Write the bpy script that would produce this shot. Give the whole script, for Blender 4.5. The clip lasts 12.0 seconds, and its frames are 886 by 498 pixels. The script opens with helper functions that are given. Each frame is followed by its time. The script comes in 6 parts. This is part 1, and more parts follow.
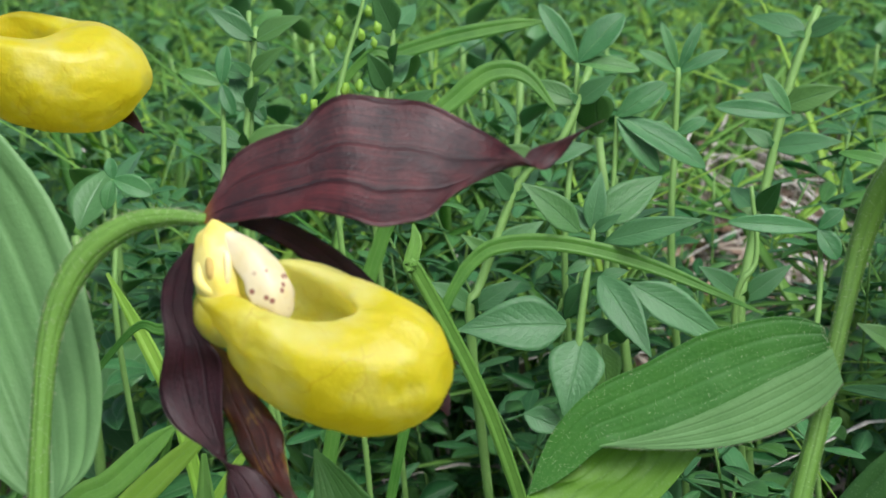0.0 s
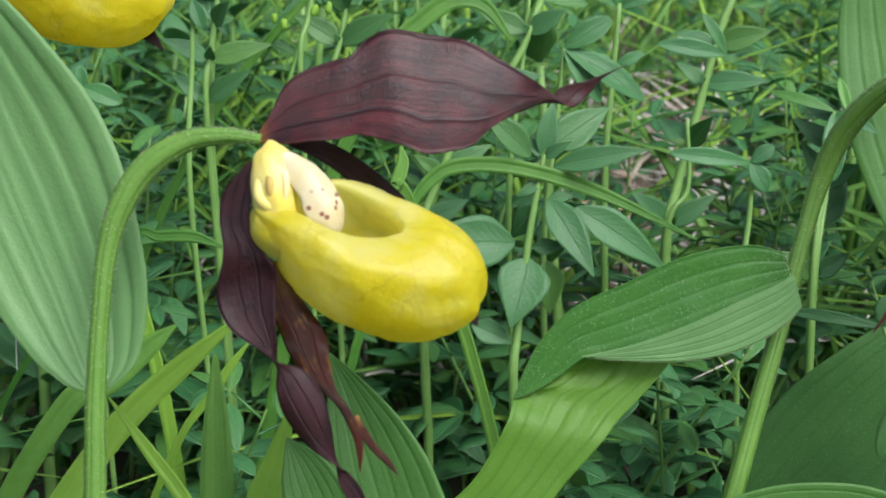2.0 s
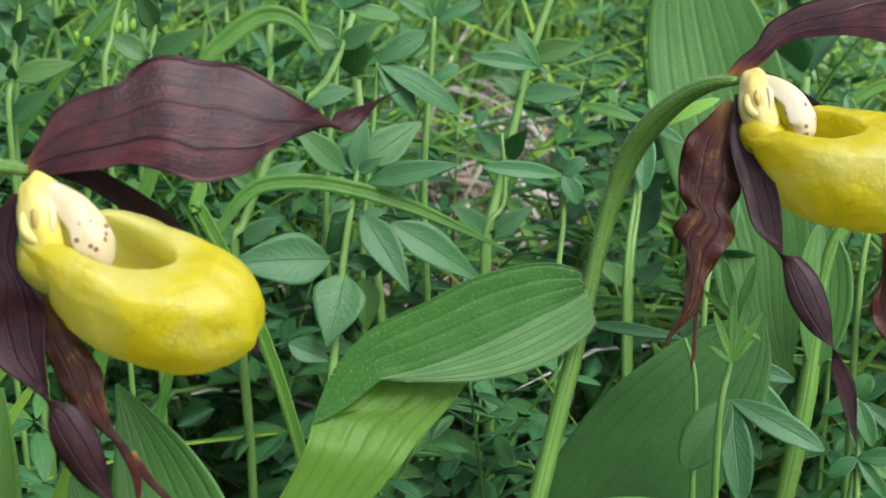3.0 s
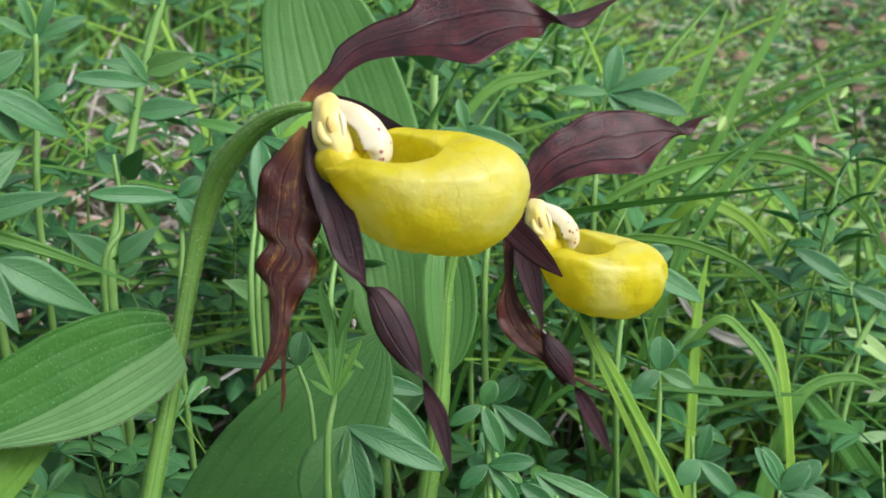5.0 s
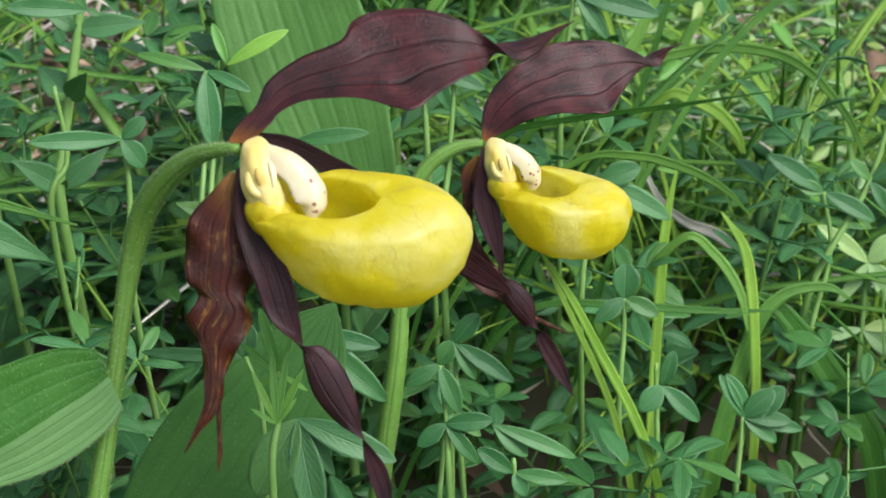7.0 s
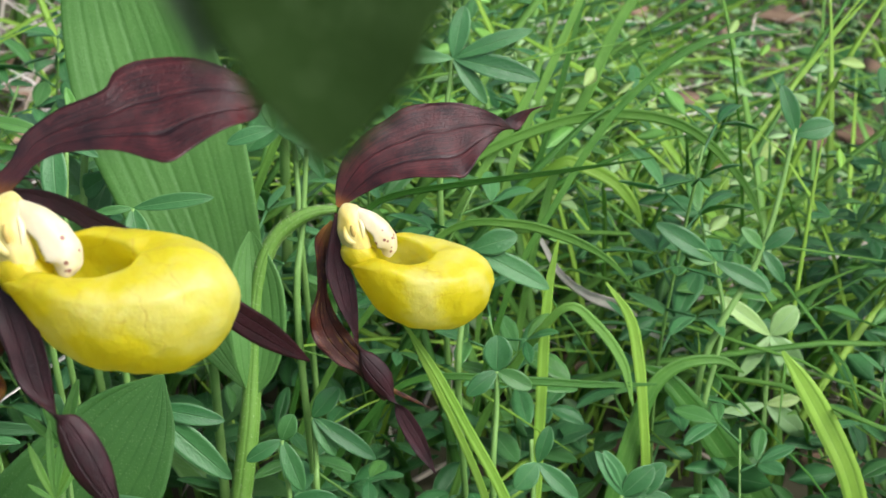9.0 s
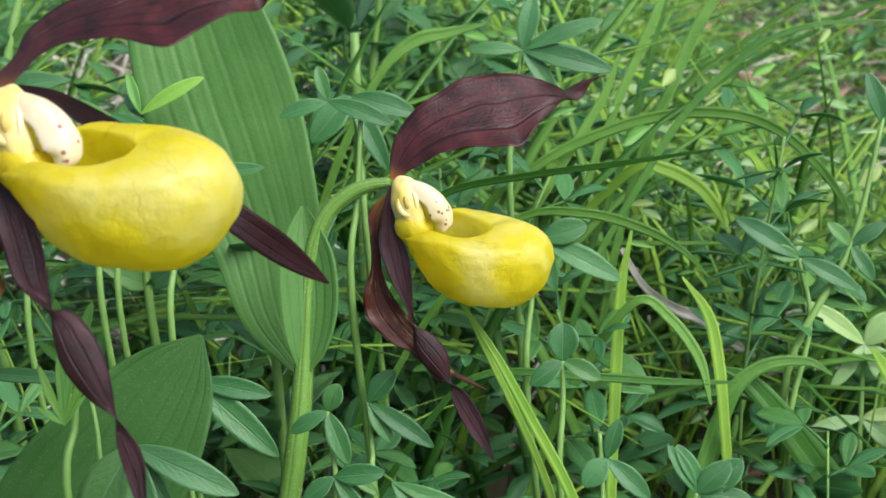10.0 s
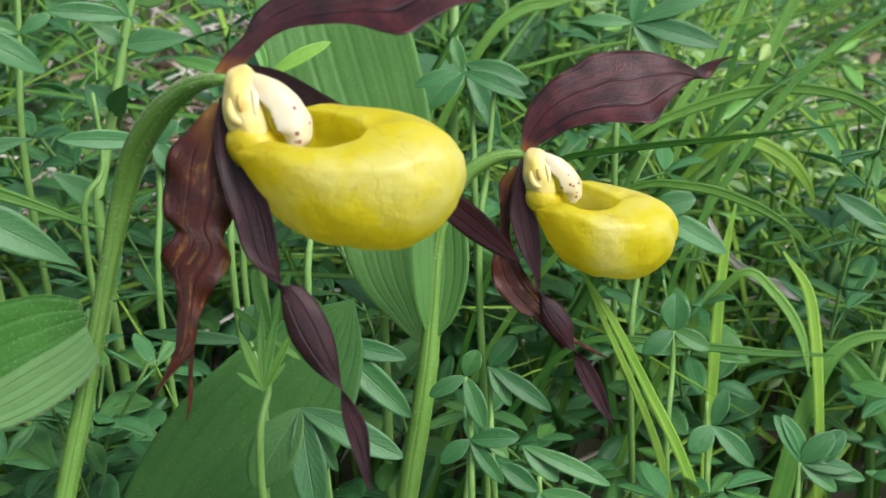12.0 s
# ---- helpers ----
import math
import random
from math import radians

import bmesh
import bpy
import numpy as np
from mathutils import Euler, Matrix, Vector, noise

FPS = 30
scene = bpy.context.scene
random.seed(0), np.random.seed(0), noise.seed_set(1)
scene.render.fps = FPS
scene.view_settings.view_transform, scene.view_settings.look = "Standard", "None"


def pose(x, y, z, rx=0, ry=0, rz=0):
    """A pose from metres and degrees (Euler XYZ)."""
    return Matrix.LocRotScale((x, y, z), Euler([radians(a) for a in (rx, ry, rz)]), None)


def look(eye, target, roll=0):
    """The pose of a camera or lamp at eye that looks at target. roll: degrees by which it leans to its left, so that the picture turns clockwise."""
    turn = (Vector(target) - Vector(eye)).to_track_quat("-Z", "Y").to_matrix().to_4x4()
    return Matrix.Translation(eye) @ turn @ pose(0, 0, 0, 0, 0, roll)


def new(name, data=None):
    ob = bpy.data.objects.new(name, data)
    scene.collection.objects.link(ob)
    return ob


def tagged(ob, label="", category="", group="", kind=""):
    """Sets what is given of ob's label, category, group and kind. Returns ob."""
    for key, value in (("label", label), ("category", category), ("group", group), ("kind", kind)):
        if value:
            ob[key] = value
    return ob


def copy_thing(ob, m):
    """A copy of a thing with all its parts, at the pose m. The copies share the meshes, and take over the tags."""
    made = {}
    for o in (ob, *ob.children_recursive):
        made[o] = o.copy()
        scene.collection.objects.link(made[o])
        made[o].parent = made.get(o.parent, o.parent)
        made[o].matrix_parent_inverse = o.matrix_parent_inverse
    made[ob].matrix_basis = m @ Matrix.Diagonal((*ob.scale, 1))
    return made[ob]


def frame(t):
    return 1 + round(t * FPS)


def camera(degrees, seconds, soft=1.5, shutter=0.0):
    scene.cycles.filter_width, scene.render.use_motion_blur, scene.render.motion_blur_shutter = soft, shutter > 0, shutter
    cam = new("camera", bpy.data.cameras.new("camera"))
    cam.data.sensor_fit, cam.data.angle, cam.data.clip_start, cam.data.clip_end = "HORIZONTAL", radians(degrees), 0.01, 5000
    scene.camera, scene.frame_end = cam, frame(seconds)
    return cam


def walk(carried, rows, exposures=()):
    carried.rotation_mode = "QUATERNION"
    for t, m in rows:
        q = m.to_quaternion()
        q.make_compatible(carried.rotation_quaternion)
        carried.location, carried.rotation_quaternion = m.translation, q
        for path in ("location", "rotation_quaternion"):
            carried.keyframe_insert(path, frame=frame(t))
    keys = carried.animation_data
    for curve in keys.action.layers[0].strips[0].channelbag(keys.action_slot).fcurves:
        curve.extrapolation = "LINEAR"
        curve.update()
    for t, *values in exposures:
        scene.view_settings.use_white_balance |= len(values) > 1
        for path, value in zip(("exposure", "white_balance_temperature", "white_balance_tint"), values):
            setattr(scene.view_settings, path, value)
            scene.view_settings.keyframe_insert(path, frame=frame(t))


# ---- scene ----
# A meadow edge with four lady's slipper orchids, seen from a hand's height above them.
cam = camera(33.56, 12.0, soft=1.5)
cam.data.dof.use_dof = True
cam.data.dof.focus_distance = 0.335
cam.data.dof.aperture_fstop = 43.0
walk(cam, [
    (0.0, pose(-0.0253, -0.0062, 0.2747, 75.35, 2.46, 15.46)),
    (0.5, pose(-0.0294, -0.0095, 0.273, 74.23, 1.42, 13.69)),
    (1.0, pose(-0.0421, -0.0211, 0.279, 73.16, 0.03, 12.07)),
    (1.5, pose(-0.0456, -0.0295, 0.2815, 72.22, -0.81, 10.96)),
    (2.0, pose(-0.0492, -0.034, 0.2833, 71.82, -1.2, 10.48)),
    (2.5, pose(-0.0452, -0.0339, 0.2833, 71.49, -1.52, 8.53)),
    (3.0, pose(-0.0358, -0.0282, 0.2865, 72.07, -1.63, 5.04)),
    (3.3, pose(-0.0313, -0.0278, 0.2894, 72.63, -1.26, 2.0)),
    (3.5, pose(-0.0271, -0.0253, 0.2922, 72.49, -1.71, 0.47)),
    (3.7, pose(-0.0253, -0.0264, 0.2939, 72.46, -1.69, -1.88)),
    (5.3, pose(-0.0098, -0.0101, 0.2929, 70.9, -1.1, -7.38)),
    (5.5, pose(-0.0091, -0.0106, 0.2972, 69.64, -0.6, -7.33)),
    (6.0, pose(-0.0094, -0.0, 0.3112, 65.83, 0.42, -7.23)),
    (6.5, pose(-0.0042, 0.0125, 0.3348, 62.89, 0.26, -6.92)),
    (6.7, pose(-0.0016, 0.0164, 0.3378, 61.98, -0.01, -7.31)),
    (8.3, pose(0.0191, 0.0351, 0.3462, 60.56, -2.85, -8.14)),
    (8.5, pose(0.0271, 0.036, 0.3405, 61.58, -2.01, -8.37)),
    (9.0, pose(0.0421, 0.0281, 0.3298, 64.58, -0.53, -7.49)),
    (9.5, pose(0.058, 0.0238, 0.3062, 67.91, 1.11, -4.2)),
    (10.0, pose(0.0618, 0.0242, 0.2913, 69.17, 1.65, -2.63)),
    (10.5, pose(0.0607, 0.025, 0.2874, 69.15, 1.75, -2.54)),
    (11.0, pose(0.0568, 0.0215, 0.2902, 69.17, 1.77, -2.19)),
    (11.5, pose(0.0428, 0.0203, 0.2959, 68.36, 1.28, -1.58)),
    (12.0, pose(0.022, 0.0196, 0.302, 66.87, -0.41, -2.93)),
], exposures=[(0.0, 0.37, 6100, 12), (3.7, 0.40, 6100, 12), (5.5, 0.50, 6150, 12), (8.4, 0.47, 6250, 12), (8.9, 0.60, 6250, 12), (9.6, 0.58, 6200, 13), (10.6, 0.50, 6200, 13), (12.0, 0.45, 6200, 13)])

# ---- light: a bright, thinly clouded sky with a weak wide sun ----
world = bpy.data.worlds.new("sky")
scene.world = world
world.use_nodes = True
wn = world.node_tree
sky = wn.nodes.new("ShaderNodeTexSky")
sky.sky_type = "NISHITA"
sky.sun_disc = False
sky.sun_elevation = radians(54)
sky.sun_rotation = radians(131)
sky.dust_density = 4.0
sky.air_density = 0.7
haze = wn.nodes.new("ShaderNodeHueSaturation")
haze.inputs["Saturation"].default_value = 0.62
wn.links.new(sky.outputs[0], haze.inputs["Color"])
wn.links.new(haze.outputs[0], wn.nodes["Background"].inputs["Color"])
wn.nodes["Background"].inputs["Strength"].default_value = 0.145
sun = new("sun", bpy.data.lights.new("sun", "SUN"))
sun.data.energy = 1.95
sun.data.angle = radians(34)
sun.data.color = (1.0, 0.97, 0.92)
sun.matrix_world = look((0.75, -0.65, 1.35), (0, 0, 0))
scene.view_settings.exposure = 0.47


# ---- materials ----
def nodes_of(name):
    m = bpy.data.materials.new(name)
    m.use_nodes = True
    t = m.node_tree
    return m, t, t.nodes["Principled BSDF"]


def node(t, kind, **values):
    n = t.nodes.new(kind)
    for key, value in values.items():
        n.inputs[key.replace("_", " ")].default_value = value
    return n


def noise_node(t, scale, detail=4.0, rough=0.6, coords="Object"):
    c = t.nodes.new("ShaderNodeTexCoord")
    n = node(t, "ShaderNodeTexNoise", Scale=scale, Detail=detail, Roughness=rough)
    t.links.new(c.outputs[coords], n.inputs["Vector"])
    return n


def ramp(t, source, stops):
    r = t.nodes.new("ShaderNodeValToRGB")
    els = r.color_ramp.elements
    while len(els) < len(stops):
        els.new(0.5)
    for e, (at, colour) in zip(els, stops):
        e.position = at
        e.color = (*colour, 1)
    t.links.new(source, r.inputs["Fac"])
    return r


def mix(t, fac, a, b, kind="MIX"):
    n = t.nodes.new("ShaderNodeMix")
    n.data_type = "RGBA"
    n.blend_type = kind
    for sock, value in ((n.inputs[0], fac), (n.inputs[6], a), (n.inputs[7], b)):
        if hasattr(value, "links"):
            t.links.new(value, sock)
        elif isinstance(value, (int, float)):
            sock.default_value = value
        else:
            sock.default_value = (*value, 1)
    return n.outputs[2]


def math_node(t, kind, a, b=0.0, c=0.0):
    n = t.nodes.new("ShaderNodeMath")
    n.operation = kind
    for sock, value in zip(n.inputs, (a, b, c)):
        if hasattr(value, "links"):
            t.links.new(value, sock)
        else:
            sock.default_value = value
    return n.outputs[0]


def uv_axes(t):
    c = t.nodes.new("ShaderNodeTexCoord")
    s = t.nodes.new("ShaderNodeSeparateXYZ")
    t.links.new(c.outputs["UV"], s.inputs[0])
    return s.outputs[0], s.outputs[1]


def vein_lines(t, count, sharp, wobble=0.02):
    """1 on lengthwise veins, 0 between them; the sheet's first uv axis runs across it."""
    across, along = uv_axes(t)
    n = noise_node(t, 90, 2)
    shifted = math_node(t, "MULTIPLY_ADD", n.outputs["Fac"], wobble, across)
    wave = math_node(t, "SINE", math_node(t, "MULTIPLY", shifted, count * math.tau))
    lifted = math_node(t, "MULTIPLY_ADD", wave, 0.5, 0.5)
    return math_node(t, "POWER", lifted, sharp), across, along


def streaks(t, across_scale, along_scale):
    """Fine lengthwise streaks of a sheet, 0 to 1."""
    c = t.nodes.new("ShaderNodeTexCoord")
    g = t.nodes.new("ShaderNodeMapping")
    g.inputs["Scale"].default_value = (across_scale, along_scale, 1)
    n = node(t, "ShaderNodeTexNoise", Scale=1.0, Detail=4.0, Roughness=0.6)
    t.links.new(c.outputs["UV"], g.inputs["Vector"])
    t.links.new(g.outputs[0], n.inputs["Vector"])
    return n.outputs["Fac"]


def bump(t, shader, height, strength, distance=0.0005):
    b = node(t, "ShaderNodeBump", Strength=strength, Distance=distance)
    t.links.new(height, b.inputs["Height"])
    t.links.new(b.outputs[0], shader.inputs["Normal"])


def thin(m, t, shader, colour, share):
    """Lets part of the light through, as leaves and petals do."""
    tr = t.nodes.new("ShaderNodeBsdfTranslucent")
    t.links.new(colour, tr.inputs["Color"])
    ms = t.nodes.new("ShaderNodeMixShader")
    ms.inputs[0].default_value = share
    t.links.new(shader.outputs[0], ms.inputs[1])
    t.links.new(tr.outputs[0], ms.inputs[2])
    t.links.new(ms.outputs[0], t.nodes["Material Output"].inputs["Surface"])


def leaf_material(name, dark, light, pale, count=9.0, vein=0.35, rough=0.45, through_share=0.3, spread=0.5, ribbed=0.5):
    """Green leaf: lengthwise veins, blotches, a shade of its own for each object."""
    m, t, p = nodes_of(name)
    veins, across, along = vein_lines(t, count, 6.0)
    big = noise_node(t, 60, 3)
    fine = noise_node(t, 900, 3)
    info = t.nodes.new("ShaderNodeObjectInfo")
    geo = t.nodes.new("ShaderNodeNewGeometry")
    own = math_node(t, "FRACT", math_node(t, "ADD", info.outputs["Random"], geo.outputs["Random Per Island"]))
    tone = math_node(t, "MULTIPLY_ADD", own, spread, math_node(t, "MULTIPLY_ADD", big.outputs["Fac"], 0.9, -0.25 - spread / 2 + 0.25))
    base = ramp(t, tone, [(0.15, dark), (0.75, light)])
    colour = mix(t, math_node(t, "MULTIPLY", veins, vein), base.outputs[0], pale)
    lines = streaks(t, 60.0, 3.0)
    colour = mix(t, math_node(t, "MULTIPLY", lines, 0.3), colour, dark)
    colour = mix(t, math_node(t, "MULTIPLY", fine.outputs["Fac"], 0.35), colour, dark)
    specks = ramp(t, noise_node(t, 2200, 2).outputs["Fac"], [(0.60, (0, 0, 0)), (0.70, (1, 1, 1))])
    colour = mix(t, math_node(t, "MULTIPLY", specks.outputs[0], 0.25), colour, (0.30, 0.46, 0.20))
    t.links.new(colour, p.inputs["Base Color"])
    p.inputs["Roughness"].default_value = rough
    p.inputs["Specular IOR Level"].default_value = 0.35
    h = math_node(t, "MULTIPLY_ADD", veins, -1.0, math_node(t, "MULTIPLY_ADD", lines, 0.5, math_node(t, "MULTIPLY", fine.outputs["Fac"], 1.0)))
    bump(t, p, h, ribbed, 0.0005)
    thin(m, t, p, colour, through_share)
    return m


def leaflet_material(name, dark, light, pale, nerves=0.1, margin=0.45):
    """Small clover leaf: a pale midrib and side nerves, a light margin."""
    m, t, p = nodes_of(name)
    across, along = uv_axes(t)
    off = math_node(t, "ABSOLUTE", math_node(t, "SUBTRACT", across, 0.5))
    rib = math_node(t, "SUBTRACT", 1.0, math_node(t, "MULTIPLY", off, 26.0))
    rib.node.use_clamp = True
    side = math_node(t, "SINE", math_node(t, "MULTIPLY", math_node(t, "SUBTRACT", along, math_node(t, "MULTIPLY", off, 0.55)), 70.0))
    side = math_node(t, "POWER", math_node(t, "MULTIPLY_ADD", side, 0.5, 0.5), 5.0)
    edge = math_node(t, "MULTIPLY", math_node(t, "SUBTRACT", off, 0.455), 26.0)
    edge.node.use_clamp = True
    geo = t.nodes.new("ShaderNodeNewGeometry")
    info = t.nodes.new("ShaderNodeObjectInfo")
    own = math_node(t, "FRACT", math_node(t, "ADD", info.outputs["Random"], geo.outputs["Random Per Island"]))
    big = noise_node(t, 80, 3)
    base = ramp(t, math_node(t, "MULTIPLY_ADD", own, 0.65, math_node(t, "MULTIPLY_ADD", big.outputs["Fac"], 0.8, -0.25)), [(0.1, dark), (0.9, light)])
    other = math_node(t, "FRACT", math_node(t, "MULTIPLY", own, 7.31))
    warm = math_node(t, "MULTIPLY", math_node(t, "POWER", other, 3.0), 0.6)
    warmed = mix(t, warm, base.outputs[0], (light[0] * 1.5, light[1] * 1.15, light[2] * 0.4))
    marks = math_node(t, "MULTIPLY_ADD", rib, 0.5, math_node(t, "MULTIPLY_ADD", side, nerves, math_node(t, "MULTIPLY", edge, margin)))
    colour = mix(t, marks, warmed, pale)
    grain = noise_node(t, 700, 4, 0.7)
    colour = mix(t, math_node(t, "MULTIPLY", grain.outputs["Fac"], 0.45), colour, dark)
    t.links.new(colour, p.inputs["Base Color"])
    p.inputs["Roughness"].default_value = 0.34
    p.inputs["Specular IOR Level"].default_value = 0.55
    bump(t, p, math_node(t, "MULTIPLY_ADD", rib, -1.0, math_node(t, "MULTIPLY_ADD", side, -nerves * 2, math_node(t, "MULTIPLY", grain.outputs["Fac"], 1.2))), 0.5, 0.0005)
    thin(m, t, p, colour, 0.38)
    return m


def petal_material(name, dark, light, foot, patches=0.0, reach=1.0):
    """Maroon sepal or petal: satin, finely veined, orange where it joins the flower."""
    m, t, p = nodes_of(name)
    veins, across, along = vein_lines(t, 3.0, 30.0, 0.12)
    streak = noise_node(t, 160, 5, 0.7)
    lines = streaks(t, 95.0, 1.6)
    blend = math_node(t, "MULTIPLY_ADD", lines, 0.5, math_node(t, "MULTIPLY", streak.outputs["Fac"], 0.4))
    tone = ramp(t, blend, [(0.38, dark), (0.57, light)])
    colour = mix(t, math_node(t, "MULTIPLY", veins, 0.5), tone.outputs[0], dark)
    if patches:
        spots = ramp(t, math_node(t, "MULTIPLY_ADD", streaks(t, 9.0, 3.5), 0.7, math_node(t, "MULTIPLY", noise_node(t, 420, 3).outputs["Fac"], 0.3)), [(0.54, (0, 0, 0)), (0.64, (1, 1, 1))])
        colour = mix(t, math_node(t, "MULTIPLY", spots.outputs[0], patches), colour, (0.36, 0.20, 0.03))
    base = math_node(t, "DIVIDE", math_node(t, "MULTIPLY_ADD", lines, 0.14, along), reach)
    shade = ramp(t, base, [(0.08, (1, 1, 1)), (0.13, (0.5, 0.5, 0.5)), (0.22, (0, 0, 0))])
    colour = mix(t, shade.outputs[0], colour, foot)
    t.links.new(colour, p.inputs["Base Color"])
    p.inputs["Roughness"].default_value = 0.4
    p.inputs["Coat Weight"].default_value = 0.08
    p.inputs["Coat Roughness"].default_value = 0.28
    p.inputs["Specular IOR Level"].default_value = 0.42
    fine = noise_node(t, 1400, 2)
    bump(t, p, math_node(t, "MULTIPLY_ADD", veins, -0.5, math_node(t, "MULTIPLY_ADD", lines, 0.35, math_node(t, "MULTIPLY", fine.outputs["Fac"], 0.4))), 0.75, 0.0005)
    thin(m, t, p, colour, 0.10)
    return m


def lip_material():
    """Waxy yellow pouch: pale patches, partly highlights put into the colour, faint brown veins, light shining through.
    """
    m, t, p = nodes_of("lip_yellow")
    big = noise_node(t, 55, 4, 0.55)
    # Palest stop: natural mottling, raised so the colour also carries the pouch's highlights.
    tone = ramp(t, big.outputs["Fac"], [(0.30, (0.81, 0.70, 0.006)), (0.46, (0.85, 0.77, 0.03)), (0.60, (0.88, 0.845, 0.25))])
    c = t.nodes.new("ShaderNodeTexCoord")
    wave = node(t, "ShaderNodeTexVoronoi", Scale=60.0)
    wave.feature = "DISTANCE_TO_EDGE"
    bent = t.nodes.new("ShaderNodeVectorMath")
    bent.operation = "MULTIPLY_ADD"
    bent.inputs[1].default_value = (0.02, 0.02, 0.02)
    t.links.new(noise_node(t, 70, 3).outputs["Color"], bent.inputs[0])
    t.links.new(c.outputs["Object"], bent.inputs[2])
    t.links.new(bent.outputs[0], wave.inputs["Vector"])
    lines = ramp(t, wave.outputs["Distance"], [(0.0, (1, 1, 1)), (0.022, (0, 0, 0))])
    where = ramp(t, noise_node(t, 85, 3).outputs["Fac"], [(0.50, (0, 0, 0)), (0.60, (1, 1, 1))])
    fac = math_node(t, "MULTIPLY", math_node(t, "MULTIPLY", lines.outputs[0], where.outputs[0]), 0.28)
    colour = mix(t, fac, tone.outputs[0], (0.5, 0.28, 0.01))
    around_lip, up_lip = uv_axes(t)
    bend = math_node(t, "MULTIPLY_ADD", noise_node(t, 120, 3).outputs["Fac"], 0.11, around_lip)
    rib = math_node(t, "ABSOLUTE", math_node(t, "SUBTRACT", math_node(t, "FRACT", math_node(t, "MULTIPLY", bend, 19.0)), 0.5))
    nerve = ramp(t, rib, [(0.0, (1, 1, 1)), (0.045, (0.25, 0.25, 0.25)), (0.10, (0, 0, 0))])
    patch = ramp(t, noise_node(t, 130, 2).outputs["Fac"], [(0.48, (0, 0, 0)), (0.62, (1, 1, 1))])
    nerves = math_node(t, "MULTIPLY", nerve.outputs[0], patch.outputs[0])
    colour = mix(t, math_node(t, "MULTIPLY", nerves, 0.22), colour, (0.55, 0.36, 0.01))
    t.links.new(colour, p.inputs["Base Color"])
    p.inputs["Roughness"].default_value = 0.45
    p.inputs["Specular IOR Level"].default_value = 0.6
    p.inputs["Coat Weight"].default_value = 0.45
    p.inputs["Coat Roughness"].default_value = 0.32
    p.inputs["Subsurface Weight"].default_value = 0.25
    p.inputs["Subsurface Radius"].default_value = (0.004, 0.003, 0.001)
    p.inputs["Subsurface Scale"].default_value = 0.6
    fine = noise_node(t, 420, 4)
    dents = noise_node(t, 80, 2, 0.5)
    crumple = noise_node(t, 210, 3, 0.5)
    h = math_node(t, "MULTIPLY_ADD", dents.outputs["Fac"], 4.0, math_node(t, "MULTIPLY_ADD", crumple.outputs["Fac"], 1.2, math_node(t, "MULTIPLY_ADD", nerves, -0.08, math_node(t, "MULTIPLY", fine.outputs["Fac"], 0.5))))
    bump(t, p, h, 0.8, 0.0006)
    thin(m, t, p, colour, 0.55)
    return m


def spotted_material(name, ground_colour, light, spot, size, amount, start=-1.0):
    m, t, p = nodes_of(name)
    n = noise_node(t, 130, 3)
    tone = ramp(t, n.outputs["Fac"], [(0.35, ground_colour), (0.65, light)])
    v = node(t, "ShaderNodeTexVoronoi", Scale=size)
    c = t.nodes.new("ShaderNodeTexCoord")
    t.links.new(c.outputs["Object"], v.inputs["Vector"])
    dots = ramp(t, v.outputs["Distance"], [(0.2, (1, 1, 1)), (0.27, (0, 0, 0))])
    along = uv_axes(t)[1]
    here = ramp(t, along, [(max(start, 0.0), (0, 0, 0)), (max(start, 0.0) + 0.12, (1, 1, 1))]) if start > 0 else None
    strength = math_node(t, "MULTIPLY", dots.outputs[0], amount)
    if here:
        strength = math_node(t, "MULTIPLY", strength, here.outputs[0])
    colour = mix(t, strength, tone.outputs[0], spot)
    t.links.new(colour, p.inputs["Base Color"])
    p.inputs["Roughness"].default_value = 0.4
    p.inputs["Subsurface Weight"].default_value = 0.2
    p.inputs["Subsurface Radius"].default_value = (0.003, 0.003, 0.002)
    bump(t, p, noise_node(t, 700, 2).outputs["Fac"], 0.3, 0.0003)
    return m


def plain_material(name, dark, light, scale=80.0, rough=0.6, share=0.0):
    m, t, p = nodes_of(name)
    n = noise_node(t, scale, 5, 0.65)
    geo = t.nodes.new("ShaderNodeNewGeometry")
    f = math_node(t, "MULTIPLY_ADD", geo.outputs["Random Per Island"], 0.5, math_node(t, "MULTIPLY", n.outputs["Fac"], 0.7))
    tone = ramp(t, f, [(0.2, dark), (0.75, light)])
    t.links.new(tone.outputs[0], p.inputs["Base Color"])
    p.inputs["Roughness"].default_value = rough
    bump(t, p, noise_node(t, scale * 9, 3).outputs["Fac"], 0.4, 0.0005)
    if share:
        thin(m, t, p, tone.outputs[0], share)
    return m


PETAL = petal_material("petal_maroon", (0.010, 0.0020, 0.0024), (0.112, 0.0200, 0.0200), (0.50, 0.19, 0.015), 0.0, 0.6)
PETAL_SIDE = petal_material("petal_maroon_dark", (0.012, 0.002, 0.0035), (0.052, 0.009, 0.014), (0.16, 0.05, 0.02), 0.0, 0.4)
PETAL_BROWN = petal_material("petal_brown", (0.020, 0.004, 0.002), (0.11, 0.018, 0.005), (0.34, 0.17, 0.04), 0.5)
for m in (PETAL_SIDE, PETAL_BROWN):
    m.node_tree.nodes["Principled BSDF"].inputs["Specular IOR Level"].default_value = 0.32
    m.node_tree.nodes["Principled BSDF"].inputs["Coat Weight"].default_value = 0.10
LIP = lip_material()
COLUMN = spotted_material("column_cream", (0.74, 0.58, 0.10), (0.76, 0.66, 0.30), (0.60, 0.42, 0.08), 210.0, 0.35)
